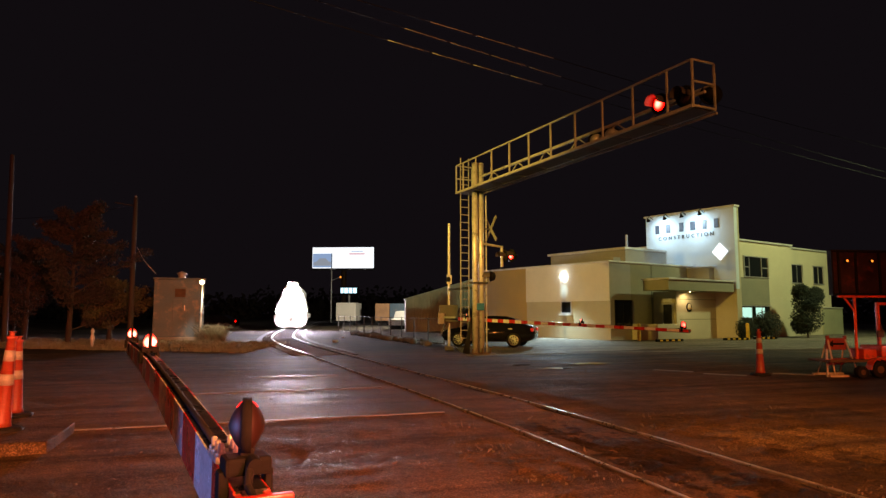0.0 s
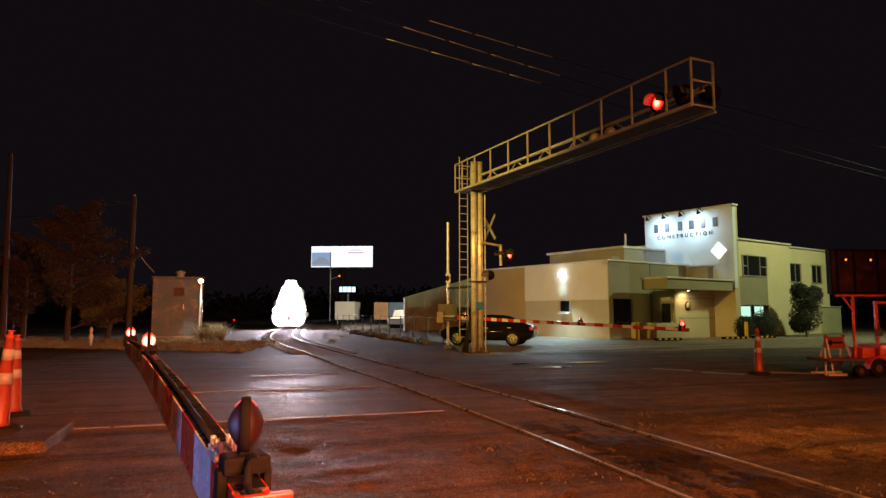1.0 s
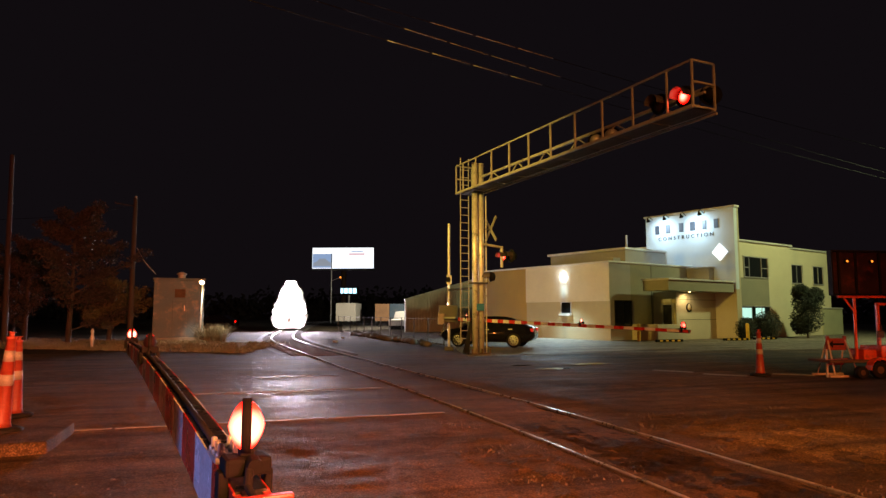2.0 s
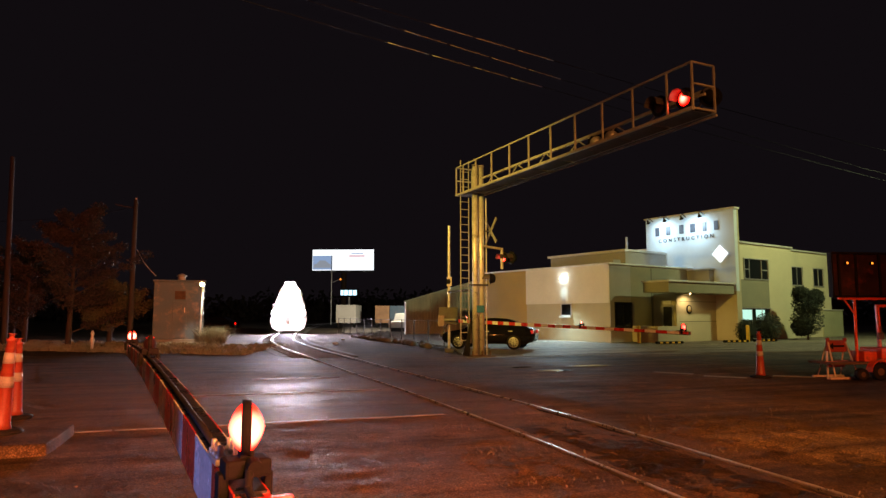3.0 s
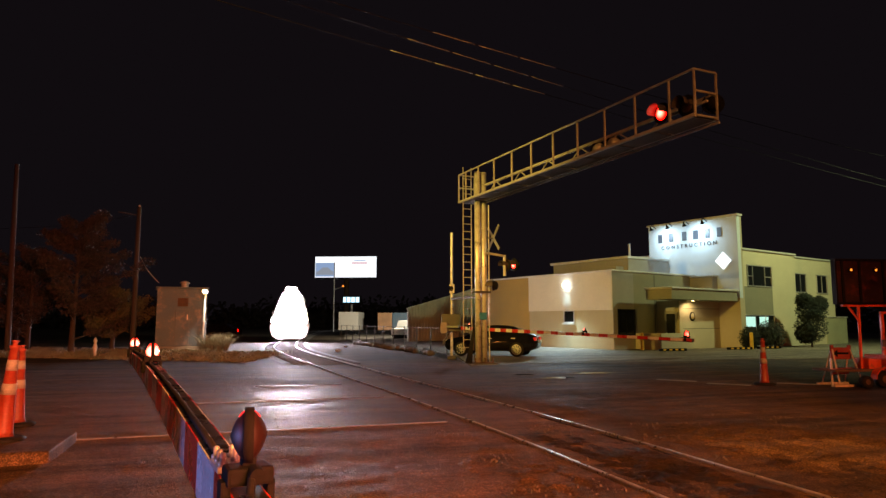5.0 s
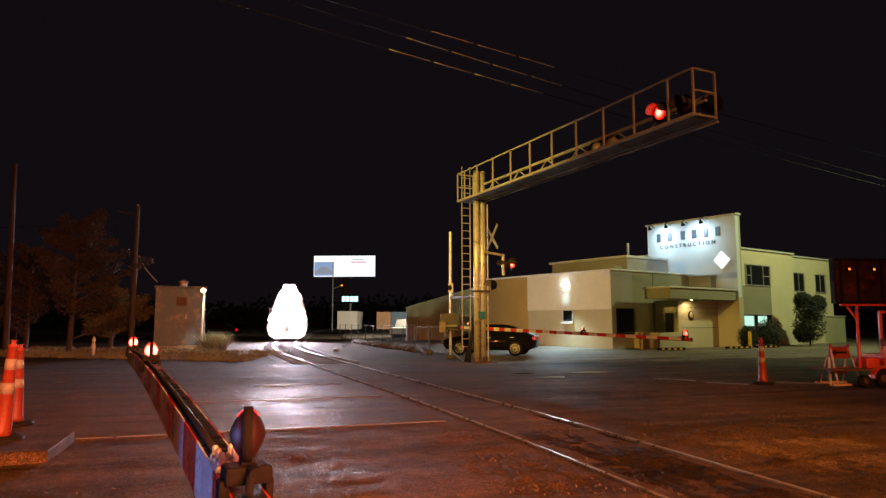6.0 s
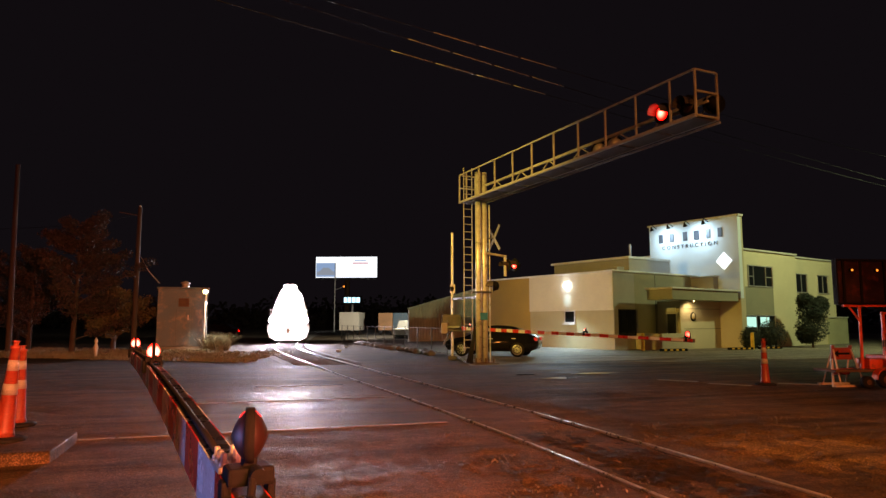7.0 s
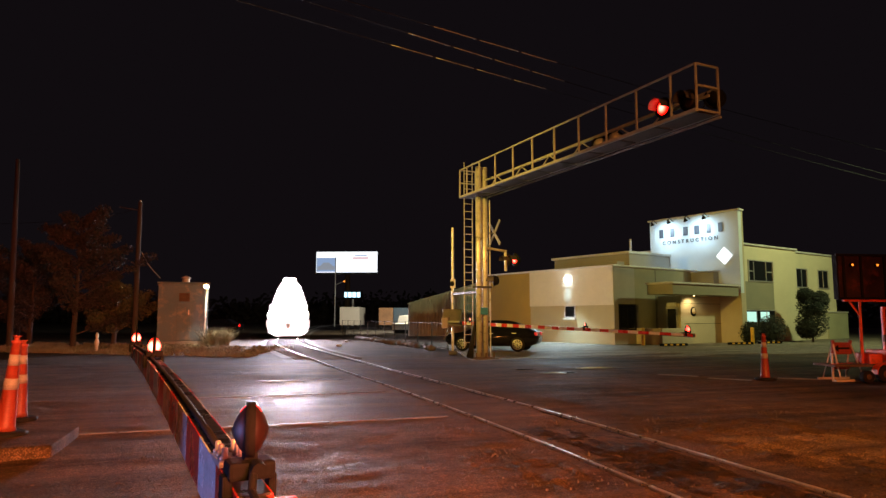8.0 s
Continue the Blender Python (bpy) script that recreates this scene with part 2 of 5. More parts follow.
LAMP_RED_NEAR = lens_glow("lit_red_gate_lens", 0.075, [(0.0, (1.0, 0.42, 0.3), 9), (0.5, (1.0, 0.16, 0.1), 9), (0.75, (1.0, 0.02, 0.008), 8), (1.0, (1.0, 0.002, 0.001), 3)])
LAMP_RED_END = lens_glow("lit_red_end_lens", 0.09, [(0.0, (1.0, 0.16, 0.1), 9), (0.5, (1.0, 0.05, 0.03), 9), (1.0, (1.0, 0.004, 0.002), 7)])
LAMP_WHITE = glow("lit_white_lamp", (0.85, 0.96, 1.0), 45)
LAMP_WARM = glow("lit_warm_lamp", (1.0, 0.62, 0.25), 22)
LAMP_AMBER = glow("lit_amber_lamp", (1.0, 0.25, 0.02), 2)
HEADLIGHT = glow("lit_headlight", (1.0, 0.86, 0.96), 4800)
GLARE_PANE = glow("glare_filling_pane", (1.0, 0.9, 0.95), 3)
# glow of the added balls that whiten the locomotive's front
GLARE_FILL = glow("added_glare_bulb", (1.0, 0.88, 0.97), 3500)
BILLBOARD_LIT = glow("lit_billboard_face", (0.92, 0.96, 1.0), 1.3)
BILLBOARD_BLUE = glow("lit_billboard_print", (0.35, 0.5, 0.8), 0.7)
BILLBOARD_RED = glow("lit_billboard_bar", (0.85, 0.55, 0.6), 0.9)
SCREEN_LIT = glow("lit_display", (0.55, 0.85, 1.0), 2.0)
WINDOW_LIT = glow("lit_room", (0.55, 1.0, 0.85), 0.9)
LOCO_PAINT = mat("locomotive_paint", (0.72, 0.70, 0.68), 0.45, 0.1, 40, 1, 0.3, 0.05)


# ---------------------------------------------------------------- mesh helpers
def thing(name, m, label, category, group="", kind=""):
    ob = new(name)
    ob.matrix_basis = m
    return tagged(ob, label, category, group, kind)


def part(name, bm, material, parent, label="", smooth=False):
    me = bpy.data.meshes.new(name)
    if smooth:
        for f in bm.faces:
            f.smooth = True
    bm.normal_update()
    bm.to_mesh(me)
    bm.free()
    me.materials.append(material)
    ob = new(name, me)
    if parent:
        ob.parent = parent
    if label:
        ob["label"] = label
    return ob


def solid(name, bm, material, label, category, m=None, group="", kind="", smooth=False):
    ob = part(name, bm, material, None, "", smooth)
    if m is not None:
        ob.matrix_basis = m
    return tagged(ob, label, category, group, kind)


def box(x0, x1, y0, y1, z0, z1, bevel=0.0, bm=None, m=None):
    """A box between two corners, added to bm."""
    bm = bm or bmesh.new()
    t = bmesh.new()
    bmesh.ops.create_cube(t, size=1)
    for v in t.verts:
        v.co = Vector(((x0 + x1) / 2 + v.co.x * (x1 - x0), (y0 + y1) / 2 + v.co.y * (y1 - y0), (z0 + z1) / 2 + v.co.z * (z1 - z0)))
    if bevel:
        bmesh.ops.bevel(t, geom=t.edges[:], offset=bevel, segments=2, affect="EDGES", profile=0.6)
    return merge(bm, t, m)


def merge(bm, t, m=None):
    if m is not None:
        t.transform(m)
    index = {}
    for v in t.verts:
        index[v] = bm.verts.new(v.co)
    for f in t.faces:
        try:
            nf = bm.faces.new([index[v] for v in f.verts])
            nf.smooth = f.smooth
        except ValueError:
            pass
    t.free()
    return bm


def rod(p, q, r, r2=None, seg=10, bm=None):
    """A round bar from p to q."""
    bm = bm or bmesh.new()
    p, q = Vector(p), Vector(q)
    t = bmesh.new()
    bmesh.ops.create_cone(t, cap_ends=True, segments=seg, radius1=r, radius2=r if r2 is None else r2, depth=(q - p).length)
    return merge(bm, t, Matrix.Translation((p + q) / 2) @ (q - p).to_track_quat("Z", "Y").to_matrix().to_4x4())


def bar(p, q, w, h=None, bm=None):
    """A square bar from p to q."""
    bm = bm or bmesh.new()
    p, q = Vector(p), Vector(q)
    t = bmesh.new()
    bmesh.ops.create_cube(t, size=1)
    for v in t.verts:
        v.co = Vector((v.co.x * w, v.co.y * (h or w), v.co.z * (q - p).length))
    return merge(bm, t, Matrix.Translation((p + q) / 2) @ (q - p).to_track_quat("Z", "Y").to_matrix().to_4x4())


def ball(c, r, scale=(1, 1, 1), seg=16, bm=None):
    bm = bm or bmesh.new()
    t = bmesh.new()
    bmesh.ops.create_uvsphere(t, u_segments=seg, v_segments=max(6, seg // 2), radius=r)
    return merge(bm, t, Matrix.Translation(c) @ Matrix.Diagonal((*scale, 1)))


def lathe(profile, seg=24, bm=None, m=None, caps=True):
    """A body of revolution about z from (radius, z) pairs."""
    bm = bm or bmesh.new()
    t = bmesh.new()
    rings = [[t.verts.new((r * math.cos(2 * math.pi * i / seg), r * math.sin(2 * math.pi * i / seg), z)) for i in range(seg)] for r, z in profile]
    for a, b in zip(rings, rings[1:]):
        for i in range(seg):
            f = t.faces.new((a[i], a[(i + 1) % seg], b[(i + 1) % seg], b[i]))
            f.smooth = True
    if caps:
        t.faces.new(rings[0][::-1])
        t.faces.new(rings[-1])
    return merge(bm, t, m)


def prism(outline, y0, y1, bm=None, m=None):
    """An outline in x and z, drawn out from y0 to y1."""
    bm = bm or bmesh.new()
    t = bmesh.new()
    a = [t.verts.new((x, y0, z)) for x, z in outline]
    b = [t.verts.new((x, y1, z)) for x, z in outline]
    n = len(a)
    t.faces.new(a)
    t.faces.new(b[::-1])
    for i in range(n):
        t.faces.new((a[(i + 1) % n], a[i], b[i], b[(i + 1) % n]))
    bmesh.ops.recalc_face_normals(t, faces=t.faces[:])
    return merge(bm, t, m)


def letters(text, size, depth, spacing=1.0):
    """Raised lettering as a bmesh in the x-z plane, centred, facing -y."""
    cu = bpy.data.curves.new("lettering", "FONT")
    cu.offset = size * 0.012
    cu.body, cu.size, cu.extrude, cu.align_x, cu.space_character = text, size, depth, "CENTER", spacing
    ob = bpy.data.objects.new("lettering", cu)
    scene.collection.objects.link(ob)
    me = bpy.data.meshes.new_from_object(ob.evaluated_get(bpy.context.evaluated_depsgraph_get()))
    bm = bmesh.new()
    bm.from_mesh(me)
    bpy.data.objects.remove(ob)
    bpy.data.meshes.remove(me)
    bpy.data.curves.remove(cu)
    bm.transform(Matrix.Rotation(math.pi / 2, 4, "X"))
    return bm


def tube(pts, r, seg=8):
    """One continuous round cable through the points."""
    bm = bmesh.new()
    rings = []
    pts = [Vector(p) for p in pts]
    for i, p in enumerate(pts):
        d = (pts[min(i + 1, len(pts) - 1)] - pts[max(i - 1, 0)]).normalized()
        u = d.cross(Vector((0.0, 0.0, 1.0)))
        u = u.normalized() if u.length > 1e-4 else Vector((1, 0, 0))
        w = u.cross(d)
        rings.append([bm.verts.new(p + u * r * math.cos(2 * math.pi * k / seg) + w * r * math.sin(2 * math.pi * k / seg)) for k in range(seg)])
    for a, b in zip(rings, rings[1:]):
        for k in range(seg):
            bm.faces.new((a[k], a[(k + 1) % seg], b[(k + 1) % seg], b[k])).smooth = True
    bm.faces.new(rings[0][::-1])
    bm.faces.new(rings[-1])
    bmesh.ops.recalc_face_normals(bm, faces=bm.faces[:])
    return bm


def beam(x0, x1, n, y0, y1, z0, z1, bend):
    """One continuous bar along x that follows a bend."""
    bm = bmesh.new()
    rings = []
    for i in range(n + 1):
        x = x0 + (x1 - x0) * i / n
        rings.append([bm.verts.new((x, y, z + bend(x))) for y, z in ((y0, z0), (y1, z0), (y1, z1), (y0, z1))])
    for a, b in zip(rings, rings[1:]):
        for k in range(4):
            bm.faces.new((a[k], a[(k + 1) % 4], b[(k + 1) % 4], b[k]))
    bm.faces.new(rings[0][::-1])
    bm.faces.new(rings[-1])
    bmesh.ops.recalc_face_normals(bm, faces=bm.faces[:])
    return bm


def blades(bases, count, height, seed, lean=0.5, width=0.012):
    """Thin grass blades that rise and fan out from round the given (centre, radius) spots."""
    rng = random.Random(seed)
    verts, faces = [], []
    for _ in range(count):
        (x, y, z), r = rng.choice(bases)
        a, q = rng.uniform(0, 6.283), r * rng.random() ** 0.6
        p = Vector((x + q * math.cos(a), y + q * math.sin(a), z))
        h = height * rng.uniform(0.35, 1.1)
        t = p + Vector((rng.gauss(0, lean) * h, rng.gauss(0, lean) * h, h))
        m = p.lerp(t, 0.55) + Vector((0, 0, h * 0.12))
        w = Vector((math.cos(a), math.sin(a), 0)) * width * rng.uniform(0.6, 1.5)
        i = len(verts)
        verts += [p - w, p + w, m + w * 0.8, m - w * 0.8, t]
        faces += [(i, i + 1, i + 2, i + 3), (i + 3, i + 2, i + 4)]
    me = bpy.data.meshes.new("blades")
    me.from_pydata([tuple(v) for v in verts], [], faces)
    bm = bmesh.new()
    bm.from_mesh(me)
    bpy.data.meshes.remove(me)
    return bm


def clumps(centres, count, size, seed, up=0.0):
    """Many small leaf blades scattered round the given (centre, radii) clumps."""
    rng = random.Random(seed)
    verts, faces = [], []
    for _ in range(count):
        c, r = rng.choice(centres)
        d = Vector((rng.gauss(0, 1), rng.gauss(0, 1), rng.gauss(0, 1))).normalized() * rng.random() ** 0.4
        p = Vector(c) + Vector((d.x * r[0], d.y * r[1], d.z * r[2]))
        a = Vector((rng.uniform(-1, 1), rng.uniform(-1, 1), rng.uniform(-1, 1) + up)).normalized() * size * rng.uniform(0.6, 1.5)
        b = a.orthogonal().normalized() * size * rng.uniform(0.25, 0.5)
        i = len(verts)
        verts += [p, p + a * 0.5 + b, p + a, p + a * 0.5 - b]
        faces.append((i, i + 1, i + 2, i + 3))
    me = bpy.data.meshes.new("leaves")
    me.from_pydata([tuple(v) for v in verts], [], faces)
    bm = bmesh.new()
    bm.from_mesh(me)
    bpy.data.meshes.remove(me)
    return bm


# ---------------------------------------------------------------- ground, road, lot, track
ROAD = pose(0, 0, 0, 0, 0, math.degrees(math.atan2(0.31, 0.95)))     # x along the road, y across it


def sheet(x0, x1, y0, y1, nx, ny, height):
    bm = bmesh.new()
    g = [[bm.verts.new((x0 + (x1 - x0) * i / nx, y0 + (y1 - y0) * j / ny, 0)) for i in range(nx + 1)] for j in range(ny + 1)]
    for row in g:
        for v in row:
            v.co.z = height(v.co.x, v.co.y)
    for j in range(ny):
        for i in range(nx):
            bm.faces.new((g[j][i], g[j][i + 1], g[j + 1][i + 1], g[j + 1][i]))
    return bm


def build_ground():
    solid("ground", sheet(-1500, 1500, -1500, 1500, 4, 4, lambda x, y: -0.06), EARTH,
          "packed brown earth with gravel reaching the dark distance", "ground", kind="structure")
    def rough(x, y):
        near = 1.0 if -7 < x < 13 and y < 17 else 0.5
        h = 0.012 * noise.noise((x * 0.3, y * 1.2, 3)) + near * 0.010 * noise.noise((x * 1.9, y * 2.6, 7))
        h += near * 0.008 * noise.noise((x * 6.5, y * 7.5, 1))
        broken = max(0.0, noise.noise((x * 0.45, y * 0.6, 12)) - 0.05) * near
        h += 0.055 * math.exp(-((x - 7.3) / 1.7) ** 2 - ((y - 5.5) / 0.9) ** 2) * (0.35 + 0.8 * noise.noise((x * 4.2, y * 5.0, 9))) if y < 9 else 0.0
        return h - (0.006 if y < 22.4 else 0.018) - 0.045 * broken * (0.5 + noise.noise((x * 3.1, y * 3.4, 5)))
    stops = lambda *runs: [a + (b - a) * i / n for a, b, n in runs for i in range(n)] + [runs[-1][1]]
    xs = stops((-46, -6, 80), (-6, 12, 230), (12, 70, 100))
    ys = stops((-9, 2.5, 24), (2.5, 15, 170), (15, 22.4, 40), (22.4, 25.6, 14))
    bm = bmesh.new()
    g = [[bm.verts.new((x, y, rough(x, y))) for x in xs] for y in ys]
    for r0, r1 in zip(g, g[1:]):
        for i in range(len(xs) - 1):
            bm.faces.new((r0[i], r0[i + 1], r1[i + 1], r1[i]))
    solid("road", bm, ASPHALT, "dusty worn asphalt street with tracked mud across the crossing", "road", ROAD, kind="structure", smooth=True)
    lot = bmesh.new()
    edge = [(0.9, 24.4), (0.4, 33.5), (-9.6, 62.0), (-16.0, 104.0), (60.0, 104.0), (76.0, 48.6)]
    # the side along the street crumbles under drifted mud
    for i in range(1, 150):
        k = (1 - i / 150) ** 1.5
        x, y = 0.9 + 75.1 * k, 24.4 + 24.2 * k
        edge.append((x, y + 0.9 + 1.3 * noise.noise((x * 0.35, 2, 8)) + 0.5 * noise.noise((x * 1.6, 5, 8))))
    top = [lot.verts.new((x, y, 0.006 if i < 6 else -0.016)) for i, (x, y) in enumerate(edge)]
    low = [lot.verts.new((x, y, -0.3)) for x, y in edge]
    lot.faces.new(top)
    for i in range(len(edge)):
        j = (i + 1) % len(edge)
        lot.faces.new((top[i], top[j], low[j], low[i]))
    bmesh.ops.recalc_face_normals(lot, faces=lot.faces[:])
    solid("pavement", lot, CONCRETE, "pale concrete parking lot under greenish lamps", "pavement", kind="structure")
    # painted lane lines, broken by wear
    rng = random.Random(4)
    for n, x0, x1, w in ((10.3, -4.4, 3.4, 0.08), (14.1, -0.8, 3.2, 0.08), (17.25, 0.6, 2.8, 0.08), (14.15, -14, -6.5, 0.06), (10.35, -9.5, -5.0, 0.06)):
        bm = bmesh.new()
        x = x0
        while x < x1:
            l = min(rng.uniform(0.5, 1.6), x1 - x)
            box(x, x + l - rng.uniform(0.0, 0.06), n - w / 2 + rng.uniform(-0.01, 0.01), n + w / 2, 0.0, 0.011, bm=bm)
            x += l
        solid("lane_line", bm, PAINT_LINE, "worn white lane line on dusty asphalt", "road marking", ROAD, kind="structure")
    # median nose
    solid("median_kerb", box(-30, -1.95, 8.75, 10.2, -0.1, 0.13, 0.03), ASPHALT, "raised concrete median nose with chipped edges", "kerb", ROAD, kind="structure")
    # worn bars of the far stop line, and standing water
    for x0, y0, x1, y1 in ((5.9, 18.7, 6.75, 18.05), (6.85, 17.55, 7.7, 16.95), (8.7, 17.6, 9.6, 17.2)):
        d = Vector((x1 - x0, y1 - y0, 0))
        bar_m = Matrix.Translation(((x0 + x1) / 2, (y0 + y1) / 2, 0.0)) @ Matrix.Rotation(math.atan2(d.y, d.x), 4, "Z")
        solid("stop_bar", box(-d.length / 2, d.length / 2, -0.11, 0.11, 0.002, 0.014), PAINT_LINE, "worn white stop bar on dusty asphalt", "road marking", bar_m, kind="structure")
    for cx, cy, a, b_ in ((3.2, 19.2, 0.5, 0.22), (4.6, 21.0, 0.7, 0.25), (2.4, 20.4, 0.35, 0.16)):
        bm = bmesh.new()
        ring = []
        for k in range(28):
            t = k * math.pi / 14
            q = 1 + 0.8 * noise.noise((math.cos(t) * 1.9 + cx, math.sin(t) * 1.9 + cy, 4))
            ring.append(bm.verts.new((a * q * math.cos(t), b_ * q * math.sin(t), 0)))
        bm.faces.new(ring)
        solid("puddle", bm, PUDDLE, "shallow puddle shining on the asphalt", "puddle", pose(cx, cy, 0.011, 0, 0, 18), "puddles", "structure")
    # crumbled gravel lying on the crossing
    verts, faces = [], []
    for _ in range(9000):
        x, y = rng.uniform(-6, 12), 4.4 + 16 * rng.random() ** 1.7
        s = rng.uniform(0.003, 0.013)
        i = len(verts)
        verts += [(x + s * rng.uniform(0.6, 1.3), y, 0.0), (x - s * 0.6, y + s, 0.0), (x - s * 0.6, y - s, 0.0), (x, y, s * rng.uniform(0.7, 1.3))]
        faces += [(i, i + 1, i + 3), (i + 1, i + 2, i + 3), (i + 2, i, i + 3)]
    me = bpy.data.meshes.new("gravel")
    me.from_pydata(verts, [], faces)
    me.materials.append(GRIT)
    tagged(new("gravel", me), "loose gravel crumbs scattered over the asphalt", "gravel", kind="stuff")


# centre of the track on plan
TRACK = [(6.9, -6.0), (5.35, -1.0), (3.95, 2.6), (2.92, 5.6), (1.6, 9.6), (-0.35, 14.85), (-2.4, 20.0), (-4.5, 25.6), (-7.3, 33.0),
         (-9.95, 41.0), (-11.9, 49.0), (-13.55, 57.0), (-15.1, 65.0), (-17.3, 78.0), (-19.8, 95.0), (-23, 120.0), (-24, 160)]


def spline(pts, n=8):
    out = []
    for i in range(len(pts) - 1):
        p = [Vector(pts[max(0, min(len(pts) - 1, i + k))]) for k in (-1, 0, 1, 2)]
        for j in range(n):
            t = j / n
            out.append(0.5 * (2 * p[1] + (p[2] - p[0]) * t + (2 * p[0] - 5 * p[1] + 4 * p[2] - p[3]) * t ** 2 + (3 * p[1] - p[0] - 3 * p[2] + p[3]) * t ** 3))
    return out + [Vector(pts[-1])]


CENTRE = spline(TRACK)


def at_track(y):
    """Point and heading (from far to near) of the track's centre at that depth."""
    for a, b in zip(CENTRE, CENTRE[1:]):
        if a.y <= y <= b.y:
            return a.lerp(b, (y - a.y) / (b.y - a.y)), (a - b).normalized()
    return CENTRE[-1], (CENTRE[-2] - CENTRE[-1]).normalized()


def sweep(offset, profile, from_y=-99):
    """A profile of (across, up) pairs drawn along the track at that offset from its centre."""
    bm = bmesh.new()
    rings = []
    for i, p in enumerate(CENTRE):
        if p.y < from_y:
            continue
        d = (CENTRE[min(i + 1, len(CENTRE) - 1)] - CENTRE[max(i - 1, 0)]).normalized()
        n = Vector((d.y, -d.x))
        rings.append([bm.verts.new((*(p + n * (offset + u)), z)) for u, z in profile])
    k = len(profile)
    for a, b in zip(rings, rings[1:]):
        for j in range(k):
            f = bm.faces.new((a[j], a[(j + 1) % k], b[(j + 1) % k], b[j]))
    bmesh.ops.recalc_face_normals(bm, faces=bm.faces[:])
    return bm


def build_track():
    for side in (-0.7175, 0.7175):
        rail = thing("rail", Matrix(), "worn steel rail with a bright polished head", "rail", "rails", "structure")
        part("rail_head", sweep(side, [(-0.026, -0.03), (0.026, -0.03), (0.025, 0.016), (0.018, 0.024), (-0.018, 0.024), (-0.025, 0.016)]), RAIL, rail)
        inner = 0.06 if side < 0 else -0.07
        part("flangeway", sweep(side + inner, [(-0.022, -0.05), (0.022, -0.05), (0.022, -0.006), (-0.022, -0.006)]), RUBBER, rail, "dark rubber flangeway strip")
    # crumbled pavement and tracked mud beside and between the rails
    for u0, u1, y0, y1, lift, seed in ((0.80, 4.4, 4.2, 10.5, 0.010, 3), (-0.60, 0.62, 3.8, 10.5, 0.030, 9), (-2.2, -0.8, 4.2, 9.0, -0.018, 15), (0.80, 2.6, 3.8, 7.2, 0.045, 27), (1.3, 3.6, 6.3, 8.6, 0.055, 33)):
        nu, ny = int((u1 - u0) / 0.035), int((y1 - y0) / 0.045)
        bm = bmesh.new()
        rows = []
        for j in range(ny + 1):
            p, d = at_track(y0 + (y1 - y0) * j / ny)
            n = Vector((-d.y, d.x))
            row = []
            for i in range(nu + 1):
                u = u0 + (u1 - u0) * i / nu
                q = p + n * u
                along = Vector((u * 1.5, q.y * 0.55, seed))
                edge = min(1.0, 6 * min(i / nu, 1 - i / nu, j / ny, 1 - j / ny))
                z = 0.050 * noise.noise(along) + 0.034 * noise.noise(along * 3.7) + 0.032 * noise.noise(Vector((u * 8, q.y * 7, seed)))
                z += 0.015 * noise.noise(Vector((u * 21, q.y * 19, seed)))
                dry = (q.y - y0) / (y1 - y0) if seed in (9, 27) else 0.35        # the mud thins out away from the wet end
                row.append(bm.verts.new((q.x, q.y, min(0.05, z + lift * (1 - 1.6 * dry)) * edge - 0.02 * (1 - edge))))
            rows.append(row)
        for a, b in zip(rows, rows[1:]):
            for i in range(nu):
                f = bm.faces.new((a[i], a[i + 1], b[i + 1], b[i]))
                f.smooth = True
        bmesh.ops.delete(bm, geom=[f for f in bm.faces if max(v.co.z for v in f.verts) < -0.012], context="FACES")
        bmesh.ops.recalc_face_normals(bm, faces=bm.faces[:])
        solid("mud_patch", bm, WET_MUD if seed in (9, 27) else DRY_MUD if seed == 33 else ASPHALT, "lumpy crumbled asphalt and dried mud along the rail", "mud", None, "mud along the rails", "structure", smooth=True)
    # broken lumps of asphalt strewn over the mud
    rng = random.Random(19)
    verts, faces = [], []
    while len(faces) < 9000:
        y = rng.uniform(4.4, 10.5)
        p, d = at_track(y)
        u = rng.uniform(-2.6, 4.6)
        q = p + Vector((-d.y, d.x)) * u
        if abs(abs(u) - 0.72) < 0.12 or noise.noise((q.x * 0.9, q.y * 1.3, 4)) < 0.08 * (1 if u > 0.8 else 3):
            continue
        r, i = 0.003 + 0.013 * rng.random() ** 3, len(verts)
        a = rng.uniform(0, 6.28)
        for k in range(5):
            verts.append((q.x + r * rng.uniform(0.7, 1.2) * math.cos(a + k * 1.257), q.y + r * rng.uniform(0.7, 1.2) * math.sin(a + k * 1.257), -0.004))
        for k in range(5):
            verts.append((q.x + 0.6 * r * math.cos(a + k * 1.257), q.y + 0.6 * r * math.sin(a + k * 1.257), 0.008 + r * rng.uniform(0.4, 0.9)))
        faces += [(i + k, i + (k + 1) % 5, i + 5 + (k + 1) % 5, i + 5 + k) for k in range(5)] + [tuple(i + 5 + k for k in range(5))]
    me = bpy.data.meshes.new("rubble")
    me.from_pydata(verts, [], faces)
    me.materials.append(GRIT)
    tagged(new("rubble", me), "broken asphalt lumps strewn over dried mud", "rubble", kind="stuff")
    # ties beyond the street
    tie = None
    y = 26.0
    bed = thing("track_bed", Matrix(), "dark ballast bed with wooden ties", "track bed", kind="structure")
    part("ballast", sweep(0, [(-1.9, -0.08), (1.9, -0.08), (1.4, -0.045), (-1.4, -0.045)], 26.5), STONE, bed)
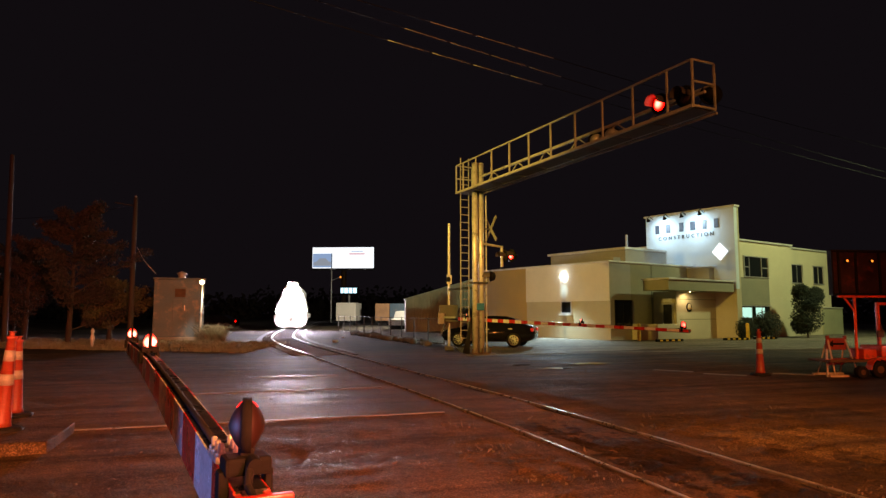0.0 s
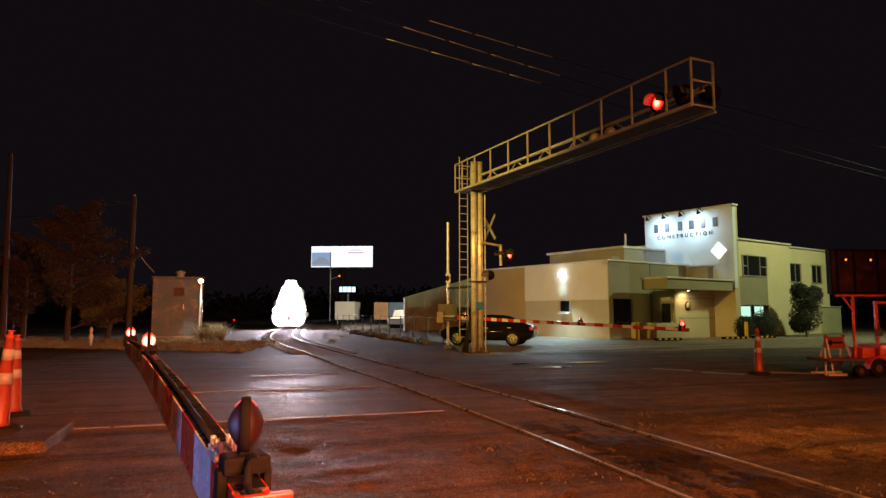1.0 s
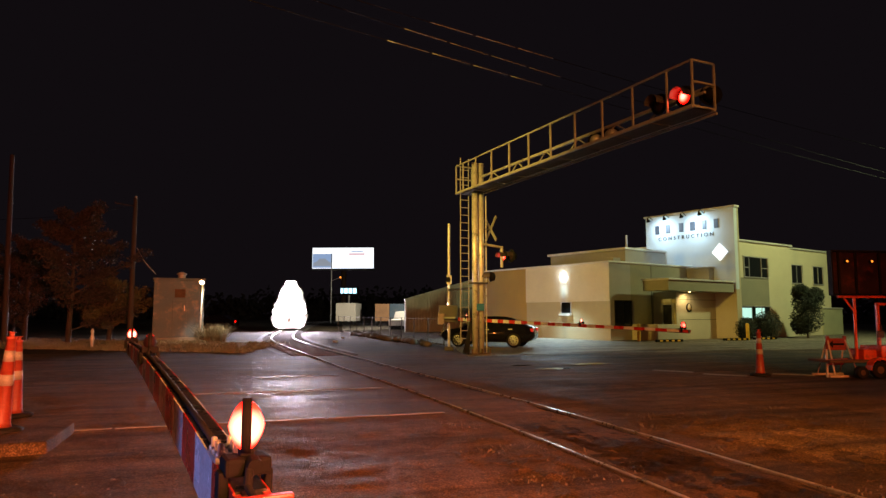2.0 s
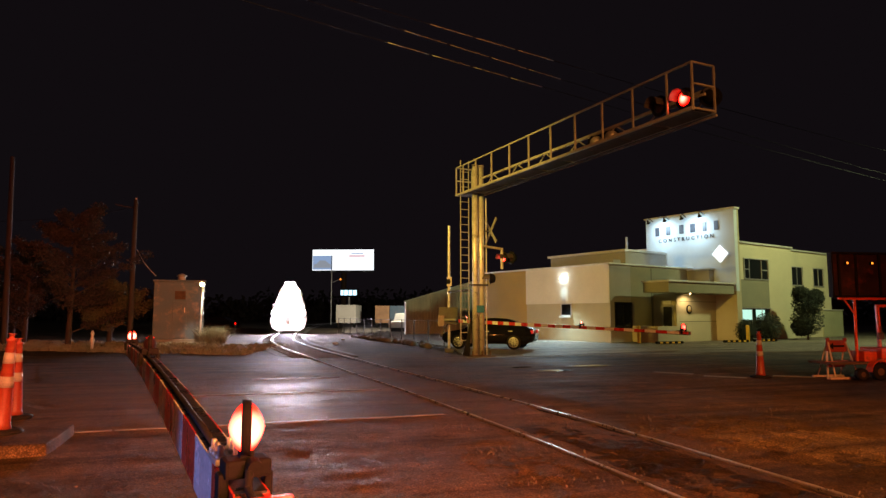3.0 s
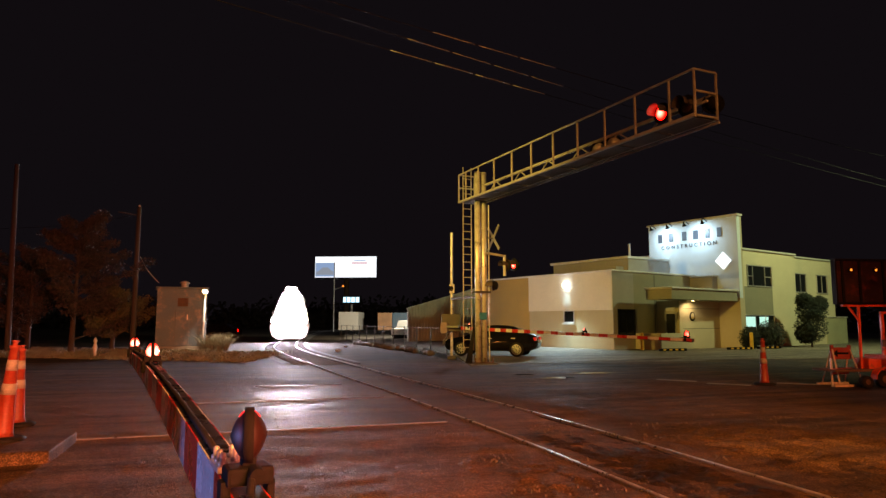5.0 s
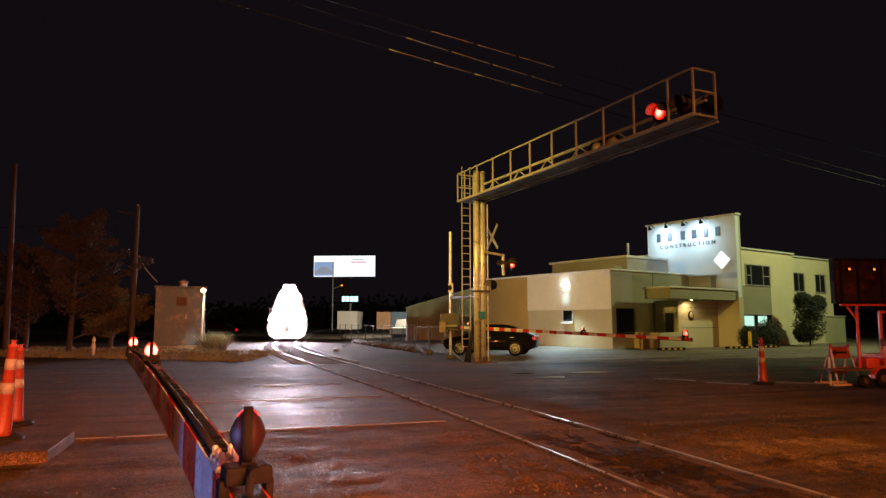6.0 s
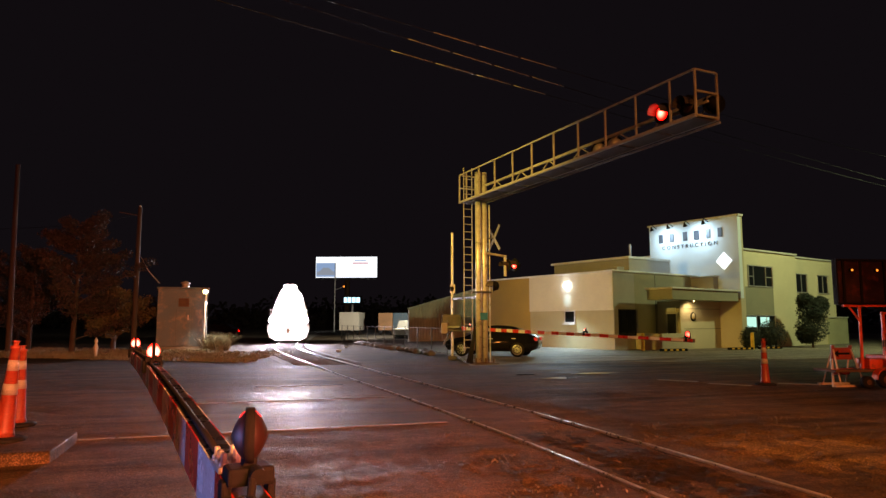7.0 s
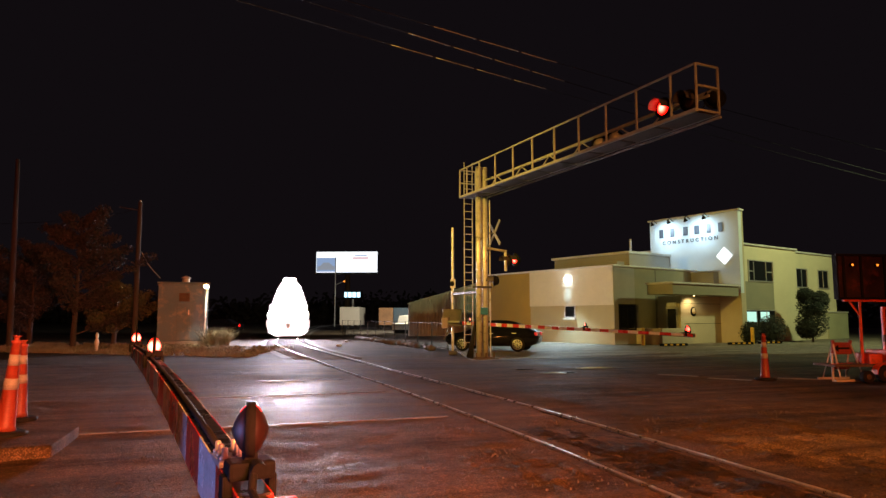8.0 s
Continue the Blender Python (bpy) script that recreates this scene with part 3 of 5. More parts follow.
    while y < 75:
        p, d = at_track(y)
        m = Matrix.Translation((p.x, p.y, -0.02)) @ Matrix.Rotation(math.atan2(d.y, d.x), 4, "Z")
        if tie is None:
            tie = part("tie", box(-0.11, 0.11, -1.28, 1.28, -0.1, 0.0, 0.01), WOOD, bed)
            tie.matrix_basis = m
        else:
            t = new("tie", tie.data)
            t.parent, t.matrix_basis = bed, m
        y += 0.62


# ---------------------------------------------------------------- the construction company's building
BUILDING = pose(9.74, 38.7, 0, 0, 0, 35.6)


def wall_window(parent, x0, x1, z0, z1, y, facing="-y", split=(0.3, 0.7), pane_mat=None, name="window", frame_mat=None):
    """A framed window set into a wall; facing -y on the wall y, or -x on the wall x = y."""
    rot = Matrix() if facing == "-y" else Matrix.Rotation(-math.pi / 2, 4, "Z")
    put = (Matrix.Translation((0, y, 0)) if facing == "-y" else Matrix.Translation((y, 0, 0))) @ rot
    if facing == "-x":
        x0, x1 = -x1, -x0
    w = part(name, box(x0, x1, -0.004, 0.05, z0, z1, m=put), pane_mat or DARK_GLASS, parent, "dark glass pane")
    fr = bmesh.new()
    for a, b, c, d in ((x0 - 0.07, x1 + 0.07, z0 - 0.07, z0), (x0 - 0.07, x1 + 0.07, z1, z1 + 0.07), (x0 - 0.07, x0, z0, z1), (x1, x1 + 0.07, z0, z1)):
        box(a, b, -0.05, 0.06, c, d, bm=fr, m=put)
    for s in split:
        box(x0 + (x1 - x0) * s - 0.03, x0 + (x1 - x0) * s + 0.03, -0.03, -0.005, z0, z1, bm=fr, m=put)
    part("window_frame", fr, frame_mat or ALU, w, "dark window frame" if frame_mat else "aluminium window frame")
    return w


def build_company():
    b = thing("company_building", BUILDING, "tan and white stucco office building with a lit sign wall", "building")
    # low wing: lower storey, white upper band, far plain wall
    part("wall", box(0.0, 9.4, 0.0, 7.13, 0, 2.32), STUCCO_TAN, b, "tan stucco wall")
    part("wall_band", box(-0.06, 9.4, -0.012, 7.13, 2.32, 4.6), STUCCO_WHITE, b, "white stucco upper band")
    part("wall", box(0.0, 9.4, 7.13, 12.6, 0, 4.6), STUCCO_OCHRE, b, "tan stucco wall")
    part("wall_panel", box(0.0, 1.9, -0.035, 0.0, 0.0, 4.58), STUCCO_GREY, b, "grey stucco panel")
    part("wall_panel", box(1.9, 8.2, -0.02, 0.0, 0.0, 4.58), STUCCO_DARK, b, "olive stucco wall")
    part("coping", box(-0.12, 9.4, -0.12, 12.7, 4.6, 4.7, 0.02), TRIM, b, "pale metal roof coping")
    part("joint", box(3.9, 3.94, -0.026, -0.02, 0.0, 4.55), BLACK, b)
    part("wall", box(4.0, 16.0, 2.0, 8.8, 4.7, 5.75), STUCCO_GREY, b, "upper set-back block")
    part("coping", box(3.85, 16.1, 1.9, 9.0, 5.75, 5.9, 0.02), TRIM, b, "pale metal roof coping")
    part("vent_pipe", rod((6.9, 4.2, 5.8), (6.9, 4.2, 7.1), 0.08), GALV, b, "galvanised vent pipe")
    part("roof_vent", box(1.6, 2.3, 1.0, 1.7, 4.7, 5.05, 0.03), STUCCO_GREY, b, "small roof vent box")
    wall_window(b, 3.08, 3.88, 1.62, 2.28, -0.004, "-x", (), name="window")
    part("window_sill", box(-0.16, 0.0, 2.98, 4.0, 1.45, 1.55, 0.01), TRIM, b, "pale projecting sill")
    wall_window(b, 0.45, 1.85, 0.9, 2.3, -0.05, "-y", (0.5,), frame_mat=BLACK)
    # wall lamp over the window
    wl = part("wall_lamp", box(-0.14, -0.06, 3.53, 3.67, 3.84, 3.98, 0.02), BLACK, b, "wall-pack lamp glaring white")
    part("lens", ball((-0.2, 3.6, 3.91), 0.15, (0.8, 1.1, 0.95)), LAMP_WHITE, wl, "glaring white lens")
    # sign tower
    part("sign_wall", box(8.27, 8.62, -3.09, 3.55, 3.1, 8.3), SIGN_WALL, b, "tall pale blue-lit sign wall")
    part("tower_base", box(8.27, 8.62, -3.09, 3.55, 0.0, 3.1), STUCCO_TAN, b, "tan stucco base of the sign wall")
    part("coping", box(8.15, 8.75, -3.22, 3.65, 8.3, 8.42, 0.02), TRIM, b, "pale metal coping")
    part("tower_return", box(8.62, 8.8, -3.09, -2.6, 0.0, 8.3), STUCCO_TAN, b)
    turn = Matrix.Translation((8.27, 0, 0)) @ Matrix.Rotation(-math.pi / 2, 4, "Z")
    # the company's name as plain bars, the trade below it in letters
    for x0, x1 in ((-2.75, -2.41), (-1.88, -1.54), (-0.84, -0.5), (0.0, 0.4), (0.9, 1.2), (1.74, 2.06)):
        part("name_bar", box(x0, x1, -0.045, -0.015, 7.08, 7.68, 0.008, m=turn), LETTER, b, "dark raised bar of the sign")
    bm = letters("CONSTRUCTION", 0.36, 0.015, 1.7)
    bm.transform(turn @ Matrix.Translation((-0.4, -0.03, 6.6)))
    tagged(part("lettering", bm, LETTER, b, "dark raised letters reading CONSTRUCTION"), kind="stuff")
    d = 0.54
    part("diamond_panel", prism([(-d, 0), (0, -d * 1.02), (d, 0), (0, d * 1.02)], -0.08, -0.02, m=turn @ Matrix.Translation((2.1, 0, 5.5))),
         glow("lit_white_panel", (0.9, 0.97, 1.0), 1.4, (0.8, 0.8, 0.8)), b, "glowing white diamond panel")
    for y in (2.95, 1.62, 0.3, -1.05):
        g = part("sign_lamp", rod((8.27, y, 8.15), (7.85, y, 8.35), 0.022, bm=rod((7.85, y, 8.35), (7.68, y, 8.2), 0.022)), BLACK, b, "black gooseneck sign lamp")
        part("shade", lathe([(0.04, 0.0), (0.06, -0.1), (0.15, -0.26), (0.14, -0.27)], 16, m=Matrix.Translation((7.66, y, 8.22)) @ Matrix.Rotation(radians(-25), 4, "Y")), BLACK, g)
    # entrance box under the canopy
    part("vestibule_wall", box(4.1, 8.27, -1.63, -0.02, 0, 2.9), STUCCO_TAN, b, "tan stucco entrance wall")
    part("wall_joint", box(4.4, 8.27, -1.636, -1.63, 1.2, 1.22), BLACK, b)
    part("wall_joint", box(4.4, 8.27, -1.636, -1.63, 2.42, 2.44), BLACK, b)
    part("vestibule_top", box(7.7, 8.27, -1.6, -0.02, 2.9, 4.5), STUCCO_GREY, b, "grey stucco block beside the sign wall")
    part("vestibule_coping", box(7.6, 8.27, -1.7, -0.02, 4.5, 4.58, 0.01), TRIM, b)
    can = part("canopy", box(1.55, 8.24, -2.95, -1.2, 2.9, 3.5, 0.02), STUCCO_DARK, b, "olive flat entrance canopy")
    part("canopy_edge", box(1.45, 8.24, -3.05, -1.15, 3.5, 3.6, 0.02), TRIM, can, "pale metal canopy edge")
    part("downlight", lathe([(0.04, 0), (0.04, 0.04)], 16, m=Matrix.Translation((4.75, -2.15, 2.87))), LAMP_WARM, can, "warm downlight")
    dr = part("door", box(4.04, 4.1, -1.35, -0.75, 0.02, 2.1), DARK_GLASS, b, "dark glass door")
    part("door_frame", box(4.0, 4.1, -0.73, -0.65, 0, 2.2, bm=box(4.0, 4.1, -1.45, -1.37, 0, 2.2, bm=box(4.0, 4.1, -1.37, -0.73, 2.12, 2.2))), ALU, dr)
    part("door_plate", box(4.0, 4.08, -1.35, -0.75, 2.25, 2.5), TRIM, b)
    # round emblem, plain shapes
    e = part("emblem", lathe([(0.27, 0), (0.28, 0.03), (0.24, 0.05)], 20, m=Matrix.Translation((5.35, -1.63, 1.95)) @ Matrix.Rotation(math.pi / 2, 4, "X")), BLACK, b, "round dark emblem plate")
    part("emblem_leaf", ball((5.35, -1.68, 1.97), 0.17, (1, 0.2, 1.2)), STUCCO_TAN, e)
    part("emblem_band", box(5.14, 5.56, -1.72, -1.7, 1.84, 1.9), STUCCO_OCHRE, e)
    part("planter_wall", box(1.9, 4.1, -1.9, -1.7, 0, 0.95, 0.02), STUCCO_TAN, b, "low planter wall")
    part("planter_wall", box(1.9, 2.1, -1.7, -0.05, 0, 0.95, 0.02), STUCCO_TAN, b)
    # two-storey offices
    part("wall", box(8.8, 16.15, -2.6, 9.0, 0, 6.25), STUCCO_PALE, b, "two-storey tan stucco wall")
    part("coping", box(8.8, 16.25, -2.72, 9.0, 6.25, 6.37, 0.02), TRIM, b, "pale metal coping")
    part("wall", box(16.15, 20.8, -2.34, 9.0, 0, 1.95), STUCCO_PALE, b)
    part("wall", box(20.8, 24.0, -2.40, 9.0, 0, 1.95), STUCCO_GREEN, b, "greenish lower stucco wall")
    part("ledge", box(20.75, 24.06, -2.47, 9.0, 1.95, 2.02, 0.01), TRIM, b, "pale metal ledge")
    part("wall", box(16.15, 22.4, -2.34, 9.0, 1.95, 6.15), STUCCO_PALE, b)
    part("coping", box(16.25, 22.5, -2.45, 9.0, 6.15, 6.26, 0.02), TRIM, b)
    part("wall_panel", box(9.4, 13.0, -2.63, -2.6, 2.1, 3.9), STUCCO_DARK, b, "olive panel between the windows")
    w = wall_window(b, 10.05, 12.9, 3.98, 5.25, -2.63, "-y", (0.2, 0.72))
    for x0, x1 in ((10.05, 10.59), (12.13, 12.9)):
        part("transom", box(x0, x1, -2.66, -2.635, 4.55, 4.61), ALU, w, "aluminium transom")
    w = wall_window(b, 9.5, 13.0, 0.1, 2.02, -2.63, "-y", (0.35, 0.7))
    for x in (9.6, 11.2):
        part("lit_pane", box(x, x + 1.1, -2.637, -2.63, 1.3, 1.95), WINDOW_LIT, w, "pane with greenish room light")
    for x in (16.6, 19.75):
        wall_window(b, x, x + 1.5, 3.75, 5.0, -2.35, "-y", (0.5,))
    # gable shed behind
    part("gable_wall", prism([(-0.9, 0), (9.0, 0), (9.0, 4.6), (6.2, 4.55), (-0.9, 2.72)], 21.0, 21.2), SHEET, b, "corrugated sheet gable")
    part("gable_trim", bar((-1.1, 20.95, 2.72), (6.3, 20.95, 4.62), 0.12), TRIM, b)
    ribs = bmesh.new()
    for i in range(24):
        x = -0.8 + i * 0.3
        box(x, x + 0.05, 20.96, 21.0, 0, 2.7 + (x + 0.9) * 0.257, bm=ribs)
    part("rib", ribs, SHEET, b)


lamp("sign_light", "AREA", BUILDING @ Vector((7.35, 2.0, 7.75)), BUILDING @ Vector((8.27, 2.0, 6.4)), 85, (0.62, 0.86, 1.0), 0.3)
lamp("sign_light", "AREA", BUILDING @ Vector((7.35, -0.6, 7.75)), BUILDING @ Vector((8.27, -0.6, 6.4)), 85, (0.62, 0.86, 1.0), 0.3)
lamp("wall_light", "SPOT", BUILDING @ Vector((-0.75, 3.6, 3.7)), BUILDING @ Vector((-3.4, 2.9, 0)), 2600, LED, 0.1, 118, 0.5)
# added spot without a fixture: throws the bright patch below the wall lamp
lamp("wall_light", "SPOT", BUILDING @ Vector((-0.95, 3.6, 3.62)), BUILDING @ Vector((0.0, 3.6, 2.98)), 75, LED, 0.08, 48, 1.0)
lamp("canopy_light", "SPOT", BUILDING @ Vector((4.75, -2.15, 2.82)), BUILDING @ Vector((5.2, -1.8, 0)), 110, (1.0, 0.72, 0.36), 0.1, 165, 0.6)


# ---------------------------------------------------------------- signals
A = (-0.45, 0.89)          # direction of the near gate's arm on plan
PHASE_A = [(0.25, 0.85), (1.45, 2.05), (2.65, 3.25), (3.85, 4.45), (5.05, 5.62), (6.15, 6.85), (7.35, 7.95)]
PHASE_B = [(-1, 0.25), (0.85, 1.45), (2.05, 2.65), (3.25, 3.85), (4.38, 5.05), (5.62, 6.15), (6.78, 7.35), (7.95, 9)]
FLASHERS = []              # (turning lamp core, its place, phase)


def lamp_core(parent, place, radius, bulge, axis, phase, lit):
    """The turning core of a flasher: one half glows, the other is dark. axis: degrees of the lit side about z."""
    bm = ball((0, 0, 0), radius, (1, bulge, 1), 24)
    if bulge < 0.9:      # conical lenses
        for v in bm.verts:
            v.co.y *= 0.80 + 0.24 * (1 - min(1.0, math.hypot(v.co.x, v.co.z) / radius))
    core = part("lamp_core", bm, RED_LENS, parent, "red flashing lens", smooth=True)
    core.data.materials.append(lit)
    for f in core.data.polygons:
        f.material_index = 1 if f.center.x < radius * 0.1 else 0
    core.matrix_basis = place @ Matrix.Rotation(radians(axis), 4, "Z")
    if phase:
        FLASHERS.append((core, place, axis, phase))
    return core


def gate_lamp(parent, x, phase, radius=0.075, lit=None, lift=0.0, up=0.12, turn=0.0):
    """A two-faced red gate lamp on the arm; the arm runs along x, the lenses face along y."""
    hood = part("lamp_housing", lathe([(radius * 0.86, -0.014), (radius * 1.05, -0.014), (radius * 1.05, 0.014), (radius * 0.86, 0.014)], 24,
                m=Matrix.Translation((x, 0, up + lift)) @ Matrix.Rotation(radians(turn), 4, "Z") @ Matrix.Rotation(math.pi / 2, 4, "X")), BLACK, parent, "black lamp housing")
    part("bracket", box(x - 0.05, x + 0.05, -0.066, 0.066, lift + 0.036, lift + 0.088, 0.012, bm=box(x - 0.03, x + 0.03, -0.074, -0.05, lift - 0.05, lift + 0.05, 0.008, bm=box(x - 0.02, x + 0.02, -0.02, 0.02, lift + 0.05, lift + up - radius * 0.8, 0.006, bm=box(x - 0.03, x + 0.03, 0.05, 0.08, lift - 0.05, lift + 0.05, 0.008)))), BLACK, hood, "black clamp")
    part("cable_boss", rod((x - 0.045, -0.01, lift + 0.075), (x - 0.09, -0.01, lift + 0.07), 0.022, seg=14), BLACK, hood, "round cable gland")
    part("cable", rod((x - 0.06, 0.0, lift + 0.07), (x - 0.14, 0.02, lift + 0.03), 0.012, bm=rod((x - 0.14, 0.02, lift + 0.03), (x - 0.35, 0.02, lift + 0.0), 0.01)), RUBBER, hood)
    lamp_core(hood, Matrix.Translation((x, 0, up + lift)), radius * 0.97, 0.68, turn, phase, lit or LAMP_RED_NEAR)


def build_gate(name, m, length, panel_from, first_red, stripe, lamps, label, height=0.16, taper=1.0, bend=lambda x: 0.0, face=0.0, first=0.0):
    """A crossing arm along +x from its pivot, striped on both faces."""
    g = thing(name, m, label, "crossing gate", "crossing gates")

    def bent(bm):
        for v in bm.verts:
            v.co.z += bend(v.co.x)
        return bm
    part("arm_tube", beam(panel_from, length, 16, -0.036, 0.036, -height * 0.6, 0.0, bend), ALU_DARK, g, "weathered aluminium tube")
    part("top_cap", beam(panel_from, length, 16, -0.044, 0.044, 0.002, 0.014, bend), CAP, g, "dark shiny top strip")
    x, red = panel_from, first_red
    while x < length - 0.05:
        e = min(x + (first if first and x == panel_from else stripe), length)
        h = height * (1 - (1 - taper) * x / length)
        for y in (-0.05, 0.044):
            part("stripe", bent(box(x, e - 0.002, y, y + 0.006, -h, 0.012)), RED_TAPE if red else WHITE_TAPE, g, "red reflective stripe" if red else "white reflective stripe")
        x, red = e, not red
    for lx, phase, *size in lamps:
        gate_lamp(g, lx, phase, *size, lift=bend(lx), up=0.172 if lx < 1 else 0.12, turn=face + (-11.5 if lx < 1 else -3))
    return g


def build_signals():
    heading = math.degrees(math.atan2(6.87, -3.63))
    sag = lambda x: 0.055 * (x - 0.8) - 0.0058 * (x - 0.8) ** 2
    near = build_gate("crossing_gate", pose(-0.30, 1.43, 1.115, 0, 0, heading), 7.75, 0.5, True, 0.41,
                      [(0.59, PHASE_A), (4.55, PHASE_B), (7.6, None)], "lowered red and white crossing gate arm with red lamps", 0.195, 0.6, sag, first=0.37)
    part("adapter", box(0.0, 0.5, -0.05, -0.03, -0.1, -0.01, bm=box(0.0, 0.5, 0.03, 0.05, -0.1, -0.01, bm=box(0.0, 0.5, -0.03, 0.03, -0.1, -0.03))), RED_TAPE, near, "red adapter channel")
    part("end_plate", box(0.33, 0.36, -0.075, 0.075, -0.09, 0.02, 0.006), RED_TAPE, near, "red adapter plate")
    clamp = part("clamp", box(0.78, 0.95, -0.03, 0.055, 0.014, 0.036, 0.008), MAST_STEEL, near, "shiny steel clamp")
    for x in (0.80, 0.865, 0.93):
        for y in (-0.015, 0.035):
            part("bolt", lathe([(0.016, 0.0), (0.016, 0.014), (0.010, 0.016), (0.010, 0.038), (0.006, 0.042)], 10, m=Matrix.Translation((x, y, 0.034))), MAST_STEEL, clamp, "shiny steel bolt")
    part("power_cable", tube([(0.97 + i * 0.47, 0.02, 0.028 + sag(0.97 + i * 0.47)) for i in range(15)], 0.013), RUBBER, near, "black cable along the arm")
    # the gate beyond, on its own mast
    far_head = math.degrees(math.atan2(-0.9, 0.43))
    build_gate("crossing_gate", pose(0.35, 29.0, 1.42, 0, 1.05, far_head), 13.6, 0.7, True, 0.42,
               [(1.4, None, 0.05), (9.2, PHASE_A, 0.05), (13.4, None, 0.09, LAMP_RED_END)], "lowered far crossing gate arm striped red and white", 0.13, 0.45, face=180.0)
    gm = thing("gate_mast", pose(0.22, 29.6, 0), "galvanised gate mast with motor box", "gate mast")
    part("pole", rod((0, 0, 0), (0, 0, 5.65), 0.06, seg=16), MAST_STEEL, gm)
    part("motor_box", box(-0.45, 0.4, -0.3, 0.25, 1.2, 1.95, 0.04), DULL_STEEL, gm, "weathered gate motor box")
    part("counterweight", box(-0.5, -0.2, -0.42, -0.3, 1.1, 1.6, 0.02, bm=bar((-0.3, -0.36, 1.4), (0.3, -0.5, 1.4), 0.09)), ALU_DARK, gm)
    part("back_lamp", lathe([(0.16, 0), (0.17, 0.12), (0.1, 0.2)], 16, m=Matrix.Translation((-0.1, 0, 3.1)) @ Matrix.Rotation(math.pi / 2, 4, "Y")), BLACK, gm)
    part("brace", bar((0.0, -0.1, 1.3), (-0.42, -0.2, 0.62), 0.05), DULL_STEEL, gm)
    part("junction_box", box(-0.1, 0.12, -0.12, -0.05, 2.9, 3.3, 0.01), GALV, gm)
    part("base", box(-0.2, 0.2, -0.2, 0.2, -0.06, 0.12, 0.03), DULL_STEEL, gm, "dark base plate")
    part("cross_arm", bar((0, 0, 2.65), (1.25, -2.6, 2.65), 0.1), ALU_DARK, gm)
    # cantilever
    ang = math.degrees(math.atan2(-0.902, 0.431))
    c = thing("cantilever_signal", pose(0.5, 26.5, 0, 0, 0, ang), "galvanised cantilever truss over the street with red flashers", "railway signal")
    # local x along the truss, local y to the building side
    w, zb, zt, L = 0.72, 6.48, 7.61, 12.56
    rise = lambda x: 0.0022 * x
    post_at = 1.15
    for dy in (0.06, 0.33):
        part("mast", rod((post_at - 0.35, 0.37 + dy, 0), (post_at - 0.35, 0.37 + dy, 7.62), 0.12, seg=28), MAST_STEEL, c, "tall round galvanised mast", smooth=True)
        part("base_plate", box(post_at - 0.62, post_at - 0.08, 0.12 + dy, 0.62 + dy, 0.0, 0.05), RUST, c)
    for y in (0.0, w):
        part("chord", bar((0, y, zb), (L, y, zb + rise(L)), 0.08), GALV, c)
        if y == 0:
            part("handrail", bar((0, y, zt), (L, y, zt + rise(L)), 0.045), GALV, c)
        for x in (0.0, 0.62, 1.68, 2.91, 4.18, 5.43, 6.71, 7.98, 9.25, 10.5, 11.74, L) if y == 0 else (0.0, L):
            part("rail_post", bar((x, y, zb + rise(x)), (x, y, zt + rise(x)), 0.045), GALV, c)
    part("upper_chord", bar((0, w, zb + 0.6), (L, w, zb + 0.6 + rise(L)), 0.08), GALV, c)
    for x in (0, L):
        for z in (zb, zb + 0.6, zt):
            part("end_rail", bar((x, 0, z + rise(x)), (x, w, z + rise(x)), 0.045), GALV, c)
    for i in range(14):
        x0, x1 = L * i / 14, L * (i + 1) / 14
        zz = (zb, zb + 0.6) if i % 2 else (zb + 0.6, zb)
        part("diagonal", bar((x0, w, zz[0] + rise(x0)), (x1, w, zz[1] + rise(x1)), 0.032), GALV, c)
    n = 9
    for i in range(n):
        x0 = L * i / n
        part("walkway_plate", box(x0 + 0.03, x0 + L / n - 0.08, 0.05, w - 0.04, zb - 0.04 + rise(x0), zb + rise(x0)), GRATING, c, "grated walkway plate")
    part("underside_conduit", rod((0.5, w + 0.05, zb - 0.09), (L, w + 0.05, zb - 0.09 + rise(L)), 0.035), GALV, c)
    # ladder beside the mast
    for y in (0.05, 0.42):
        part("ladder_rail", bar((0.28, y, 0.4), (0.28, y, 7.9), 0.03), GALV, c)
    for i in range(23):
        part("rung", rod((0.28, 0.05, 0.6 + i * 0.31), (0.28, 0.42, 0.6 + i * 0.31), 0.015, seg=6), GALV, c)
    part("plate", box(0.94, 0.96, 0.42, 0.74, 1.7, 1.98), mat("blue_plate", (0.05, 0.22, 0.45), 0.4), c, "small blue enamel plate")
    # conduits, bands and anchor bolts of the masts
    for y, r in ((0.9, 0.025),):
        part("conduit", rod((0.86, y, 0.0), (0.86, y, 6.3), r, seg=10), MAST_STEEL, c, "steel conduit")
    for z in (2.75,):
        part("band", box(0.62, 0.98, 0.24, 0.92, z, z + 0.07, 0.01), ALU_DARK, c, "dark clamp band")
    for x in (0.6, 1.0):
        for y in (0.2, 0.62, 0.98):
            part("anchor_bolt", rod((x, y, 0.0), (x, y, 0.22), 0.03, seg=8), RUST, c)
    part("foundation", box(0.4, 1.2, 0.1, 1.1, -0.1, 0.02, 0.02), GRIT, c, "mud-covered foundation pad")
    part("cabinet", box(0.35, 0.6, 0.3, 0.7, 0.5, 1.25, 0.02), DULL_STEEL, c, "small dark terminal cabinet")
